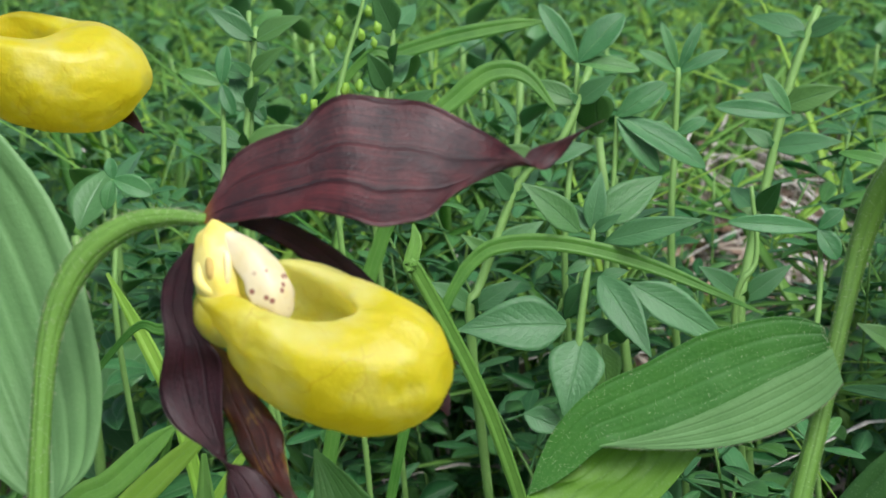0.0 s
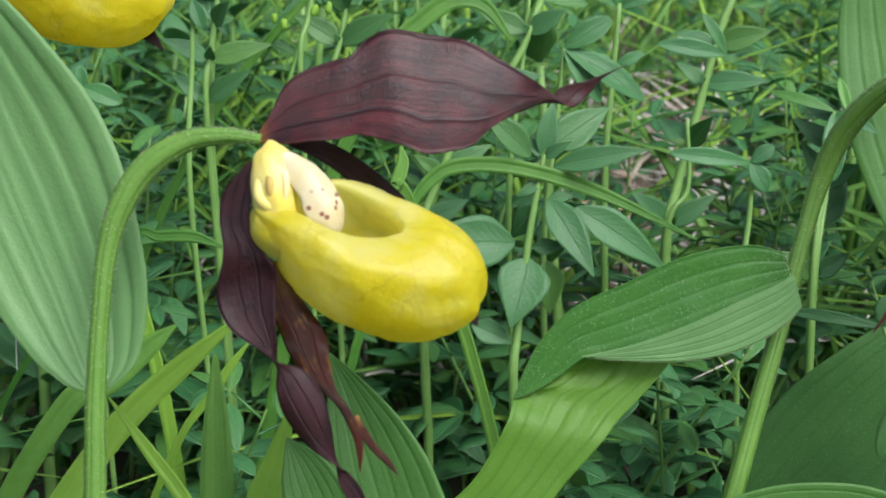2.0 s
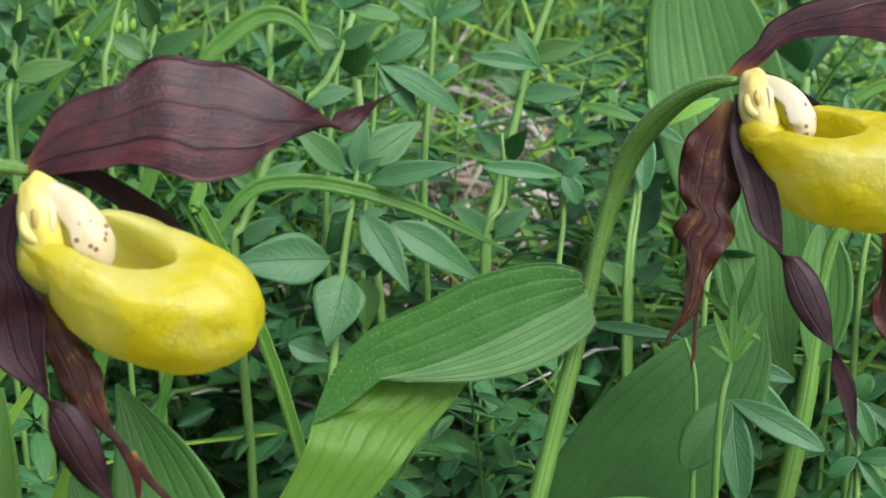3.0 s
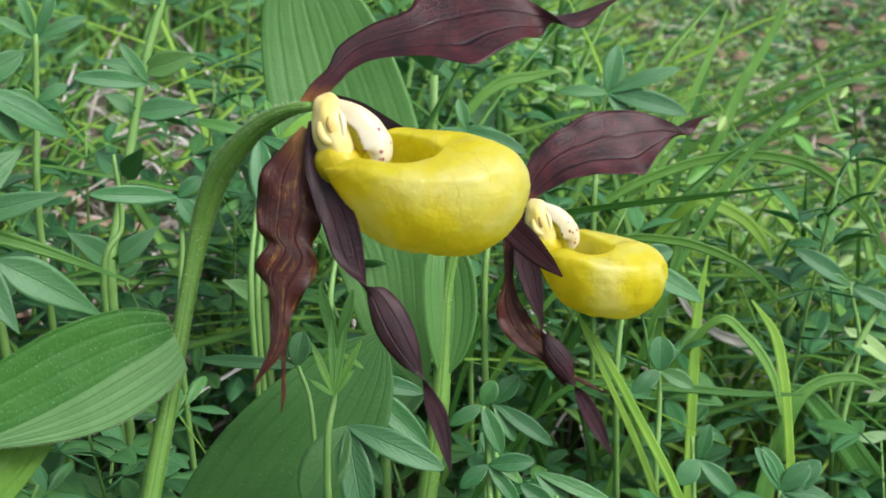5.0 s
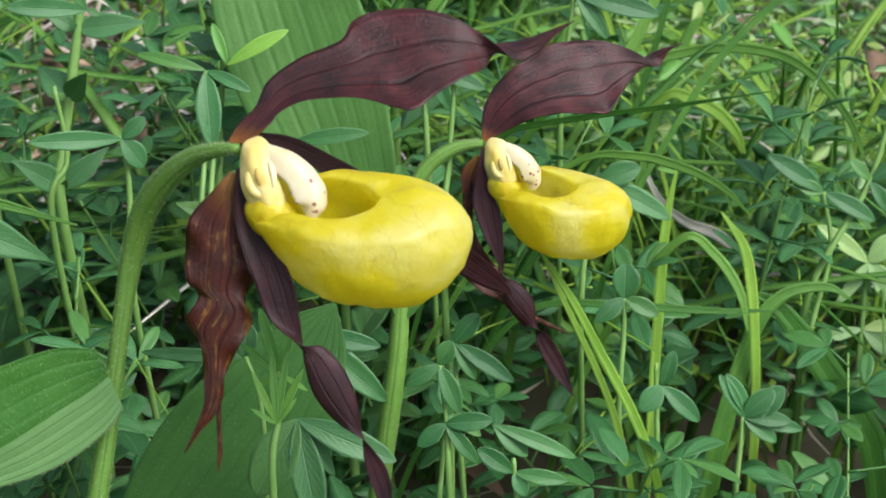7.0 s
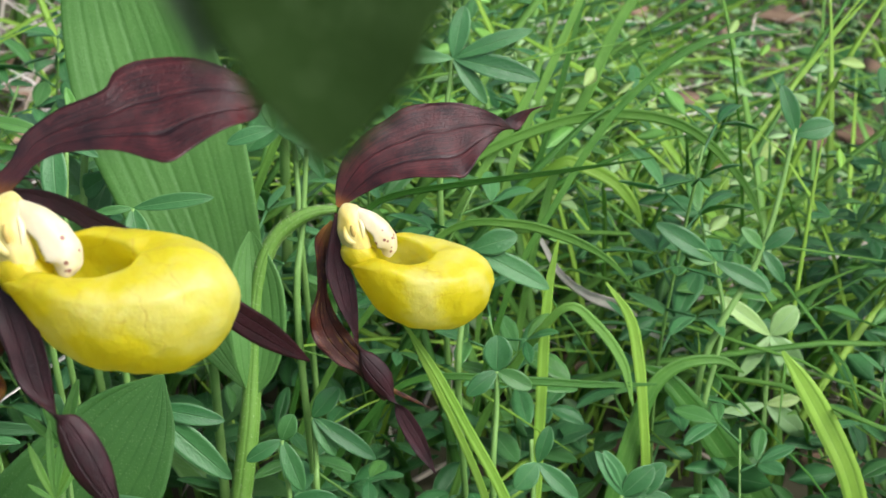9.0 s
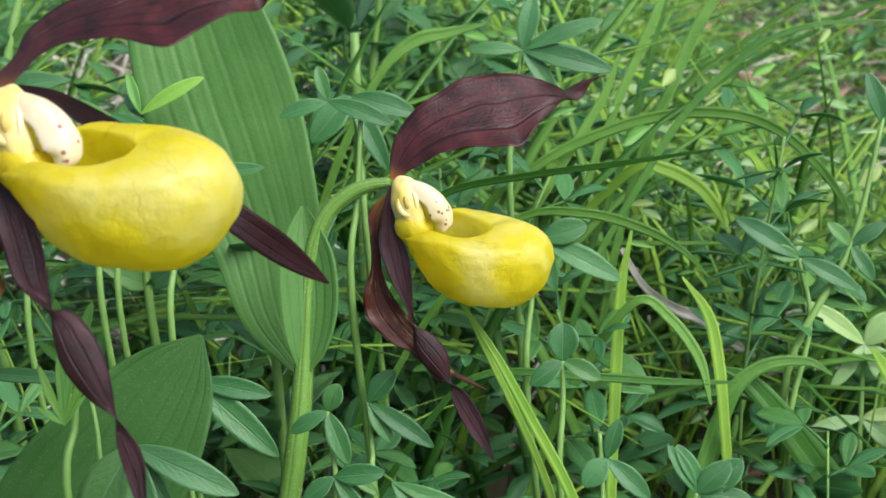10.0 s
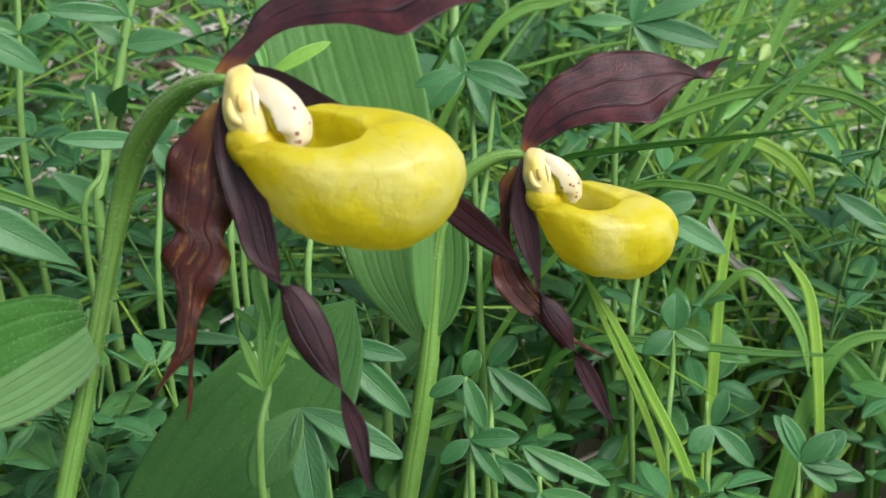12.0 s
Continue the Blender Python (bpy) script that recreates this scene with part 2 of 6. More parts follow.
COLUMN_WARM = spotted_material("column_yellow", (0.82, 0.66, 0.08), (0.85, 0.75, 0.26), (0.62, 0.42, 0.06), 210.0, 0.4)
STAMINODE = spotted_material("staminode_white", (0.70, 0.60, 0.32), (0.78, 0.71, 0.52), (0.20, 0.02, 0.03), 560.0, 0.85, 0.40)
STAMINODE_PLAIN = spotted_material("filament_cream", (0.85, 0.74, 0.3), (0.88, 0.80, 0.5), (0.8, 0.7, 0.4), 300.0, 0.2)
ANTHER = plain_material("anther_yellow", (0.28, 0.15, 0.02), (0.66, 0.48, 0.12), 300.0, 0.5)
STEM = leaf_material("stem_green", (0.108, 0.252, 0.033), (0.225, 0.410, 0.082), (0.067, 0.173, 0.022), 6.0, 0.2, 0.42, 0.1, 0.1, 0.4)
ORCHID_LEAF = leaf_material("orchid_leaf", (0.076, 0.215, 0.040), (0.142, 0.325, 0.078), (0.060, 0.185, 0.030), 7.0, 0.22, 0.42, 0.28, 0.15, 0.3)
ORCHID_PALE = leaf_material("orchid_leaf_pale", (0.146, 0.318, 0.102), (0.228, 0.425, 0.158), (0.088, 0.222, 0.056), 6.0, 0.28, 0.42, 0.28, 0.1, 0.35)
ORCHID_DARK = leaf_material("orchid_leaf_dark", (0.04, 0.135, 0.026), (0.09, 0.24, 0.055), (0.03, 0.10, 0.02), 9.0, 0.2, 0.42, 0.3, 0.2, 0.3)
ORCHID_MID = leaf_material("orchid_leaf_mid", (0.041, 0.165, 0.022), (0.104, 0.300, 0.049), (0.032, 0.130, 0.018), 4.0, 0.22, 0.40, 0.25, 0.15, 0.3)
ORCHID_UNDER = leaf_material("orchid_leaf_under", (0.11, 0.27, 0.022), (0.18, 0.37, 0.045), (0.045, 0.15, 0.015), 6.0, 0.25, 0.45, 0.33, 0.15, 0.3)
CLOVER = leaflet_material("clover_leaf", (0.036, 0.172, 0.044), (0.122, 0.364, 0.124), (0.293, 0.547, 0.239), 0.05, 0.6)
MINT = leaflet_material("herb_leaf", (0.069, 0.214, 0.066), (0.131, 0.336, 0.133), (0.199, 0.397, 0.180), 0.09, 0.12)
PALE = leaflet_material("pale_herb_leaf", (0.29, 0.53, 0.19), (0.50, 0.74, 0.38), (0.56, 0.76, 0.46), 0.08, 0.2)
FRESH = leaflet_material("fresh_leaf", (0.150, 0.420, 0.072), (0.300, 0.644, 0.144), (0.510, 0.812, 0.288), 0.06, 0.3)
HERB_STEM = plain_material("herb_stem", (0.10, 0.25, 0.045), (0.24, 0.44, 0.11), 90.0, 0.5, 0.15)
GRASS = leaf_material("grass", (0.071, 0.238, 0.032), (0.272, 0.539, 0.101), (0.292, 0.539, 0.145), 3.0, 0.25, 0.36, 0.4, 0.9, 0.3)
GRASS_LIGHT = leaf_material("grass_light", (0.253, 0.504, 0.050), (0.457, 0.704, 0.112), (0.457, 0.669, 0.202), 3.0, 0.25, 0.4, 0.42, 0.3, 0.3)
# Very dark green: the shade of a backlit leaf is put into its colour.
BACKLIT_TONE = leaf_material("backlit_tone_leaf", (0.022, 0.047, 0.010), (0.034, 0.076, 0.017), (0.028, 0.04, 0.008), 4.0, 0.1, 0.8, 0.3, 0.1, 0.1)
BACKLIT_TONE.node_tree.nodes["Principled BSDF"].inputs["Specular IOR Level"].default_value = 0.05
# Grey-green lightened in colour to offset the shade this side leaf hangs in.
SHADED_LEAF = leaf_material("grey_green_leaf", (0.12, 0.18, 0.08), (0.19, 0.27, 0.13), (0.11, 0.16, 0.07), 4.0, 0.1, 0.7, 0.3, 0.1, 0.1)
HAIR = plain_material("hair", (0.42, 0.50, 0.28), (0.62, 0.68, 0.45), 80.0, 0.5, 0.3)
STRAW = plain_material("straw", (0.30, 0.24, 0.17), (0.60, 0.53, 0.42), 120.0, 0.65)
STRAW_PALE = plain_material("bleached_straw", (0.52, 0.46, 0.37), (0.82, 0.78, 0.69), 160.0, 0.6)
DEAD_PALE = plain_material("bleached_dead_leaf", (0.20, 0.11, 0.065), (0.46, 0.32, 0.21), 110.0, 0.75)
DEAD = plain_material("dead_leaf", (0.11, 0.06, 0.03), (0.27, 0.18, 0.11), 90.0, 0.75)
SOIL = plain_material("soil", (0.040, 0.034, 0.020), (0.090, 0.085, 0.045), 35.0, 0.95)


# ---- building ----
def facing(rx, ry, rz):
    """Right, up and outward of a view turned so."""
    return [Vector(c) for c in pose(0, 0, 0, rx, ry, rz).to_3x3().transposed()]


FEET = {}  # where each thing stands, which its parts are built relative to


def part(name, bm, material, parent=None, label="", smooth=True):
    """Links a bmesh, built in world metres, as one mesh object under its thing or part."""
    mesh = bpy.data.meshes.new(name)
    foot = FEET[parent.name] if parent else Vector()
    if parent:
        bmesh.ops.translate(bm, verts=bm.verts, vec=-foot)
    bm.normal_update()
    for f in bm.faces:
        f.smooth = smooth
    bm.to_mesh(mesh)
    bm.free()
    mesh.materials.append(material)
    ob = new(name, mesh)
    FEET[ob.name] = foot
    if parent:
        ob.parent = parent
    return tagged(ob, label)


def thing(name, place, label, category, group="", kind=""):
    """An empty at the foot of a thing, which carries its parts."""
    ob = new(name)
    ob.empty_display_size = 0.01
    ob.matrix_world = Matrix.Translation(place)
    ob.location = place
    FEET[ob.name] = Vector(place)
    return tagged(ob, label, category, group, kind)


def spline(points, count):
    """Smooth curve through rows of any width, evenly stepped in parameter."""
    p = np.array(points, float)
    p = np.vstack([2 * p[0] - p[1], p, 2 * p[-1] - p[-2]])
    spans = len(p) - 3
    out = []
    for k in range(count + 1):
        s = k / count * spans
        i = min(int(s), spans - 1)
        f = s - i
        a, b, c, d = p[i:i + 4]
        out.append(0.5 * (2 * b + (c - a) * f + (2 * a - 5 * b + 4 * c - d) * f * f + (3 * b - a - 3 * c + d) * f ** 3))
    return np.array(out)


def tube(bm, points, count=24, sides=10):
    """Round stem through rows (x, y, z, radius)."""
    rows = spline(points, count)
    rings = []
    side = None
    for k, row in enumerate(rows):
        c = Vector(row[:3])
        t = Vector(rows[min(k + 1, count)][:3]) - Vector(rows[max(k - 1, 0)][:3])
        t.normalize()
        if side is None:
            side = t.orthogonal()
        side = (side - t * side.dot(t)).normalized()
        other = t.cross(side)
        r = max(row[3], 0.00008)
        rings.append([bm.verts.new(c + (side * math.cos(a) + other * math.sin(a)) * r) for a in (math.tau * j / sides for j in range(sides))])
    uv = bm.loops.layers.uv.verify()
    for k, (a, b) in enumerate(zip(rings, rings[1:])):
        for j in range(sides):
            f = bm.faces.new((a[j], a[(j + 1) % sides], b[(j + 1) % sides], b[j]))
            for loop, (p, q) in zip(f.loops, ((j, k), (j + 1, k), (j + 1, k + 1), (j, k + 1))):
                loop[uv].uv = (p / sides, q / count)
    bm.faces.new(rings[0][::-1])
    bm.faces.new(rings[-1])
    return bm


def sheet(bm, points, out, rolls=(0,), cup=0.0, wave=0.0, turns=3.0, pleat=0.0, pleats=5, count=26, wide=8, thick=0.00035, phase=0.0, ragged=0.0):
    """Petal or leaf blade: rows (x, y, z, half width), its face turned to out, then rolled by degrees about its line.
    cup lifts the margins, wave ruffles them, pleat folds it lengthwise."""
    rows = spline(points, count)
    roll = spline([(r,) for r in rolls], count)[:, 0] if len(rolls) > 1 else [rolls[0]] * (count + 1)
    uv = bm.loops.layers.uv.verify()
    out = Vector(out)
    faces = ([], [])
    for k, row in enumerate(rows):
        u = k / count
        c = Vector(row[:3])
        t = (Vector(rows[min(k + 1, count)][:3]) - Vector(rows[max(k - 1, 0)][:3])).normalized()
        n = out - t * out.dot(t)
        if n.length < 1e-4:
            n = t.orthogonal()
        n.normalize()
        n = Matrix.Rotation(radians(roll[k]), 3, t) @ n
        s = t.cross(n)
        w = max(row[3], 0.00006)
        line = ([], [])
        for j in range(wide + 1):
            v = 2 * j / wide - 1
            lift = cup * w * (abs(v) ** 1.6) + wave * w * math.sin(turns * math.tau * u + phase + (1.7 if v < 0 else 0)) * abs(v) ** 2
            lift += pleat * w * math.cos(pleats * math.pi * v)
            edge = 1 + ragged * math.sin(turns * 1.3 * math.tau * u + phase + (2.6 if v < 0 else 0.4)) * math.sin(math.pi * u)
            q = c + s * (w * v * edge) + n * lift
            h = n * (thick * (1 - 0.75 * v * v) * 0.5)
            line[0].append(bm.verts.new(q + h))
            line[1].append(bm.verts.new(q - h))
        faces[0].append(line[0])
        faces[1].append(line[1])

    def quad(vs, co):
        f = bm.faces.new(vs)
        for loop, xy in zip(f.loops, co):
            loop[uv].uv = xy

    for k in range(count):
        for j in range(wide):
            co = [(j / wide, k / count), ((j + 1) / wide, k / count), ((j + 1) / wide, (k + 1) / count), (j / wide, (k + 1) / count)]
            a, b = faces[0][k], faces[0][k + 1]
            quad((a[j], a[j + 1], b[j + 1], b[j]), co)
            a, b = faces[1][k], faces[1][k + 1]
            quad((b[j], b[j + 1], a[j + 1], a[j]), co[::-1])
        for j, flip in ((0, False), (wide, True)):
            a, b, c, d = faces[0][k][j], faces[0][k + 1][j], faces[1][k + 1][j], faces[1][k][j]
            co = [(j / wide, k / count)] * 4
            quad((d, c, b, a) if flip else (a, b, c, d), co)
    return bm


def ribbon(bm, left, right, bulge=0.1, flute=0.0, turns=7.0, pleat=0.0, pleats=5, wave=0.0, count=60, wide=14, thick=0.0004):
    """Petal or leaf blade between two margins, each a row of places. The margins may cross, where the blade twists.
    bulge arches it between them, flute ruffles the margins, pleat folds it lengthwise, wave dents it."""
    a, b = spline(left, count), spline(right, count)
    uv = bm.loops.layers.uv.verify()
    sides = ([], [])
    for k in range(count + 1):
        lo, hi = max(k - 1, 0), min(k + 1, count)
        t = Vector((a[hi] + b[hi] - a[lo] - b[lo]) * 0.5).normalized()
        p, q = Vector(a[k]), Vector(b[k])
        w = max((q - p).length, 0.0001)
        n = (q - p).cross(t)
        n = n.normalized() if n.length > 1e-9 else t.orthogonal().normalized()
        line = ([], [])
        for j in range(wide + 1):
            v = j / wide
            e = abs(2 * v - 1)
            lift = bulge * w * (1 - e ** 2.2)
            lift += flute * w * math.sin(turns * math.tau * k / count + (1.7 if v < 0.5 else 0)) * e ** 3
            lift += pleat * w * math.cos(pleats * math.tau * v) * (1 - e ** 6)
            c = p.lerp(q, v)
            if wave:
                lift += wave * noise.noise(c * 160)
            h = n * (thick * (1 - 0.8 * e * e) * 0.5)
            line[0].append(bm.verts.new(c + n * lift + h))
            line[1].append(bm.verts.new(c + n * lift - h))
        sides[0].append(line[0])
        sides[1].append(line[1])
    for k in range(count):
        for j in range(wide):
            co = [(j / wide, k / count), ((j + 1) / wide, k / count), ((j + 1) / wide, (k + 1) / count), (j / wide, (k + 1) / count)]
            for s, order in ((0, (0, 1, 2, 3)), (1, (3, 2, 1, 0))):
                r = sides[s]
                vs = (r[k][j], r[k][j + 1], r[k + 1][j + 1], r[k + 1][j])
                f = bm.faces.new([vs[i] for i in order])
                for loop, i in zip(f.loops, order):
                    loop[uv].uv = co[i]
        for j, order in ((0, (0, 1, 2, 3)), (wide, (3, 2, 1, 0))):
            vs = (sides[0][k][j], sides[0][k + 1][j], sides[1][k + 1][j], sides[1][k][j])
            f = bm.faces.new([vs[i] for i in order])
            for loop in f.loops:
                loop[uv].uv = (j / wide, k / count)
    return bm


def ribbon_part(name, parent, left, right, material, label="", **shape):
    return part(name, ribbon(bmesh.new(), left, right, **shape), material, parent, label)


def blob(bm, centre, axes, detail=2, rough=0.0):
    """A rounded lump: three half-axes as vectors."""
    got = bmesh.ops.create_icosphere(bm, subdivisions=detail, radius=1.0)["verts"]
    a, b, c = (Vector(v) for v in axes)
    for v in got:
        r = 1 + rough * noise.noise(v.co * 2.3 + Vector(centre) * 90)
        v.co = Vector(centre) + (a * v.co.x + b * v.co.y + c * v.co.z) * r
    return bm


def pouch(bm, centre, view, tilt, length, depth, height, roll=0.0, hind=0.0, neck=0.0, sides=72, rows=64):
    """Hollow slipper: a bag open above its hind half, with a rim turned inward, the near side of the rim lower."""
    right, up, near = view
    long_way = (right * math.cos(radians(tilt)) - up * math.sin(radians(tilt))).normalized()
    rise = (Vector((0, 0, 1)) * 0.75 + up * 0.25)
    rise = (rise - long_way * rise.dot(long_way)).normalized()
    rise = Matrix.Rotation(radians(roll), 3, long_way) @ rise
    wide_way = rise.cross(long_way)
    # height, hind end, toe end and half width of each level: up the outside, over the rim, down the inside
    levels = [(-1.0, 0.09 - hind, 0.11, 0.01), (-0.97, -0.20 - hind, 0.38, 0.32), (-0.86, -0.42 - hind, 0.62, 0.56), (-0.66, -0.60 - hind, 0.77, 0.76), (-0.40, -0.74 - hind * 0.7, 0.90, 0.90),
              (-0.10, -0.87 - hind * 0.4, 0.985, 0.98), (0.15, -0.97 - neck, 1.0, 1.0), (0.40, -1.02 - neck, 0.965, 0.97), (0.60, -1.03 - neck, 0.895, 0.92), (0.74, -1.01 - neck, 0.80, 0.84),
              (0.84, -0.98 - neck, 0.68, 0.74), (0.905, -0.95 - neck, 0.51, 0.63), (0.925, -0.92 - neck, 0.36, 0.52), (0.905, -0.89 - neck, 0.20, 0.44), (0.83, -0.87 - neck, 0.13, 0.40),
              (0.60, -0.82, 0.18, 0.46), (0.20, -0.72, 0.42, 0.60), (-0.25, -0.6, 0.52, 0.6), (-0.6, -0.3, 0.35, 0.4), (-0.72, 0.0, 0.05, 0.03)]
    c = Vector(centre)
    rings = []
    for k, (z, x0, x1, b) in enumerate(spline(levels, rows)):
        f = k / rows
        ring = []
        for j in range(sides):
            a = math.tau * j / sides
            ca, sa = math.cos(a), math.sin(a)
            back = max(0.0, -ca)
            px = (x0 + x1) / 2 + (x1 - x0) / 2 * ca
            top = max(0.0, z) ** 1.6 if f < 0.82 else 0.0
            pz = z - top * math.hypot(0.43 * max(0.0, -sa) ** 1.3, 0.70 * back ** 2)
            inward = min(1.0, max(0.0, (f - 0.585) / 0.10)) if f < 0.82 else 1.0
            pz -= inward * (0.09 * max(0.0, ca) ** 1.5 + 0.05 * max(0.0, math.cos(a - 0.35)) ** 14)
            squeeze = 1 - 0.22 * back ** 2
            q = Vector((ca, sa, z))
            ribs = 0.013 * math.sin(11 * a + 2.5 * z + 3 * noise.noise(q * 1.3 + c * 40)) * (1 - z * z * 0.6)
            dent = 0.04 * noise.noise(q * 1.7 + c * 60) + 0.016 * noise.noise(q * 4.5 + c * 90) + 0.006 * noise.noise(q * 11 + c * 90)
            swell = 1 + ribs + dent
            ring.append(bm.verts.new(c + long_way * (length * px * swell) + wide_way * (depth * b * sa * squeeze * swell) + rise * (height * pz * (1 + dent))))
        rings.append(ring)
    uv = bm.loops.layers.uv.verify()
    for k, (a, b) in enumerate(zip(rings, rings[1:])):
        for j in range(sides):
            i = (j + 1) % sides
            f = bm.faces.new((a[j], a[i], b[i], b[j]))
            for loop, (p, q) in zip(f.loops, ((j, k), (j + 1, k), (j + 1, k + 1), (j, k + 1))):
                loop[uv].uv = (p / sides, q / rows)
    bm.faces.new(rings[0][::-1])
    bm.faces.new(rings[-1])
    return bm


def hairs(parent, feet, ways, long, label):
    """Fine pale hairs: thin spikes from feet along ways."""
    r = np.random.default_rng(len(feet))
    verts, faces = [], []
    for p, d in zip(feet, ways):
        d = (Vector(d) + Vector(r.normal(0, 0.35, 3))).normalized()
        a = d.orthogonal().normalized()
        b = d.cross(a)
        k = len(verts)
        w = 0.00005
        verts += [p + a * w, p - a * w * 0.5 + b * w, p - a * w * 0.5 - b * w, p + d * long * r.uniform(0.4, 1.2)]
        faces += [(k, k + 1, k + 3), (k + 1, k + 2, k + 3), (k + 2, k, k + 3)]
    bm = bmesh.new()
    made = [bm.verts.new(v) for v in verts]
    for f in faces:
        bm.faces.new([made[i] for i in f])
    ob = part("hairs", bm, HAIR, parent)
    return tagged(ob, label, kind="stuff")


def stem_hairs(parent, points, count=1300, long=0.0007):
    rows = spline(points, 60)
    r = np.random.default_rng(5)
    feet, ways = [], []
    for _ in range(count):
        k = int(r.integers(1, 60))
        c = Vector(rows[k][:3]).lerp(Vector(rows[k + 1][:3]), r.random())
        t = (Vector(rows[k + 1][:3]) - Vector(rows[k - 1][:3])).normalized()
        d = Vector(r.normal(0, 1, 3))
        d = (d - t * d.dot(t)).normalized()
        feet.append(c + d * rows[k][3] * 0.97)
        ways.append(d)
    return hairs(parent, feet, ways, long, "fine pale hairs on the stem")


def margin_hairs(parent, edge, way, count=500, long=0.0005):
    line = spline(edge, 80)
    r = np.random.default_rng(6)
    feet, ways = [], []
    for _ in range(count):
        k = int(r.integers(0, 80))
        feet.append(Vector(line[k]).lerp(Vector(line[k + 1]), r.random()))
        ways.append(Vector(way))
    return hairs(parent, feet, ways, long, "fine pale hairs along the margin")


def leaf_hairs(parent, left, right, way, count=900, long=0.00045):
    """Short pale down over a blade, thickest along its margins."""
    a, b = spline(left, 60), spline(right, 60)
    r = np.random.default_rng(9)
    feet, ways = [], []
    for _ in range(count):
        k, f = int(r.integers(1, 60)), r.random()
        v = r.beta(0.5, 0.5)
        feet.append(Vector(a[k] * (1 - f) + a[k + 1] * f).lerp(Vector(b[k] * (1 - f) + b[k + 1] * f), v))
        ways.append(Vector(way))
    return hairs(parent, feet, ways, long, "short pale down on the leaf")


def orchid_stem(plant, points):
    """The stem with its arched flower stalk, down to the ground."""
    last, before = Vector(points[-1][:3]), Vector(points[-3][:3])
    way = (last - before).normalized()
    foot = last + way * ((last.z + 0.01) / max(-way.z, 0.3))
    foot.z = -0.01
    r = points[-1][3]
    rows = [*points, *((*last.lerp(foot, f), r * (1 + 0.1 * f)) for f in (0.3, 0.65, 1.0))]
    stem = part("stem", tube(bmesh.new(), rows, 46, 14), STEM, plant)
    stem_hairs(stem, points)
    return stem


def blade(name, parent, points, view, material, label="", **shape):
    return part(name, sheet(bmesh.new(), points, view[2], **shape), material, parent, label)


def column(plant, view, base, u, scale=1.0, turn=0.0, material=None):
    """The creamy column with its side anther and the spotted shield in front."""
    right, up, near = view
    if turn:
        m = Matrix.Rotation(radians(-turn), 3, near)
        right, up = m @ right, m @ up
    u *= scale
    b = Vector(base)
    at = lambda x, y, z: b + right * x * u - up * y * u + near * z * u
    bm = bmesh.new()
    blob(bm, at(48, 72, 6), (right * 45 * u - up * 6 * u, up * 78 * u - right * 14 * u, near * 44 * u), 4, 0.08)
    col = part("column", bm, material or COLUMN, plant, "cream-yellow column of the flower")
    bm = bmesh.new()
    tube(bm, [(*at(27, 46, 32), 6 * u), (*at(22, 62, 36), 9 * u), (*at(27, 82, 39), 10 * u), (*at(42, 92, 40), 9 * u), (*at(56, 86, 38), 6 * u)], 24, 12)
    part("anther_hood", bm, material or COLUMN, col, "cream hood round the anther")
    bm = bmesh.new()
    blob(bm, at(40, 62, 49), (right * 7 * u, up * 16 * u - right * 3 * u, near * 6 * u), 3, 0.1)
    part("anther", bm, ANTHER, col, "small yellow-brown anther")
    bm = bmesh.new()
    tube(bm, [(*at(54, 34, 38), 3 * u), (*at(60, 44, 44), 5 * u), (*at(64, 58, 46), 6 * u), (*at(65, 74, 45), 5 * u), (*at(62, 88, 40), 3 * u)], 20, 10)
    part("filament", bm, STAMINODE_PLAIN, col, "pale curved filament")
    bm = bmesh.new()
    blob(bm, at(92, 66, 30), (right * 20 * u - up * 6 * u, up * 44 * u - right * 8 * u, near * 20 * u), 3, 0.1)
    part("hollow", bm, LIP, col, "deep yellow hollow beside the filament")
    bm = bmesh.new()
    rows = [at(x, y, z) for x, y, z in ((40, 9, 20), (70, 20, 36), (98, 38, 45), (120, 60, 47), (133, 84, 44), (137, 108, 36), (131, 129, 26))]
    sheet(bm, [(*p, w * u) for p, w in zip(rows, (16, 23, 28, 31, 33, 30, 13))], near * 0.9 + up * 0.35 + right * 0.45, cup=-0.5, thick=8 * u, count=30, wide=16, wave=0.04, turns=3, ragged=0.03)
    part("staminode", bm, STAMINODE, col, "white shield spotted with dark red")
    bm = bmesh.new()
    blob(bm, at(58, 124, 6), (right * 48 * u - up * 10 * u, up * 44 * u + right * 4 * u, near * 41 * u), 4, 0.05)
    part("lip_base", bm, LIP, col, "yellow base of the pouch below the column")
    return col


# ---- ground ----
def ground():
    bm = bmesh.new()
    n = 90
    uv = None
    grid = []
    for j in range(n + 1):
        row = []
        for i in range(n + 1):
            a, b = 2 * i / n - 1, 2 * j / n - 1
            x = 1.2 * a + 60 * a ** 9
            y = 0.8 + 1.6 * b + 60 * b ** 9
            near = 1 / (1 + (x * x + y * y) * 0.1)
            z = 0.012 * near * noise.noise(Vector((x * 6, y * 6, 0))) + 0.006 * near * noise.noise(Vector((x * 25, y * 25, 3)))
            row.append(bm.verts.new((x, y, z)))
        grid.append(row)
    for j in range(n):
        for i in range(n):
            bm.faces.new((grid[j][i], grid[j][i + 1], grid[j + 1][i + 1], grid[j + 1][i]))
    ob = part("ground", bm, SOIL)
    return tagged(ob, "dark mossy soil under a meadow", "ground", kind="structure")


ground()


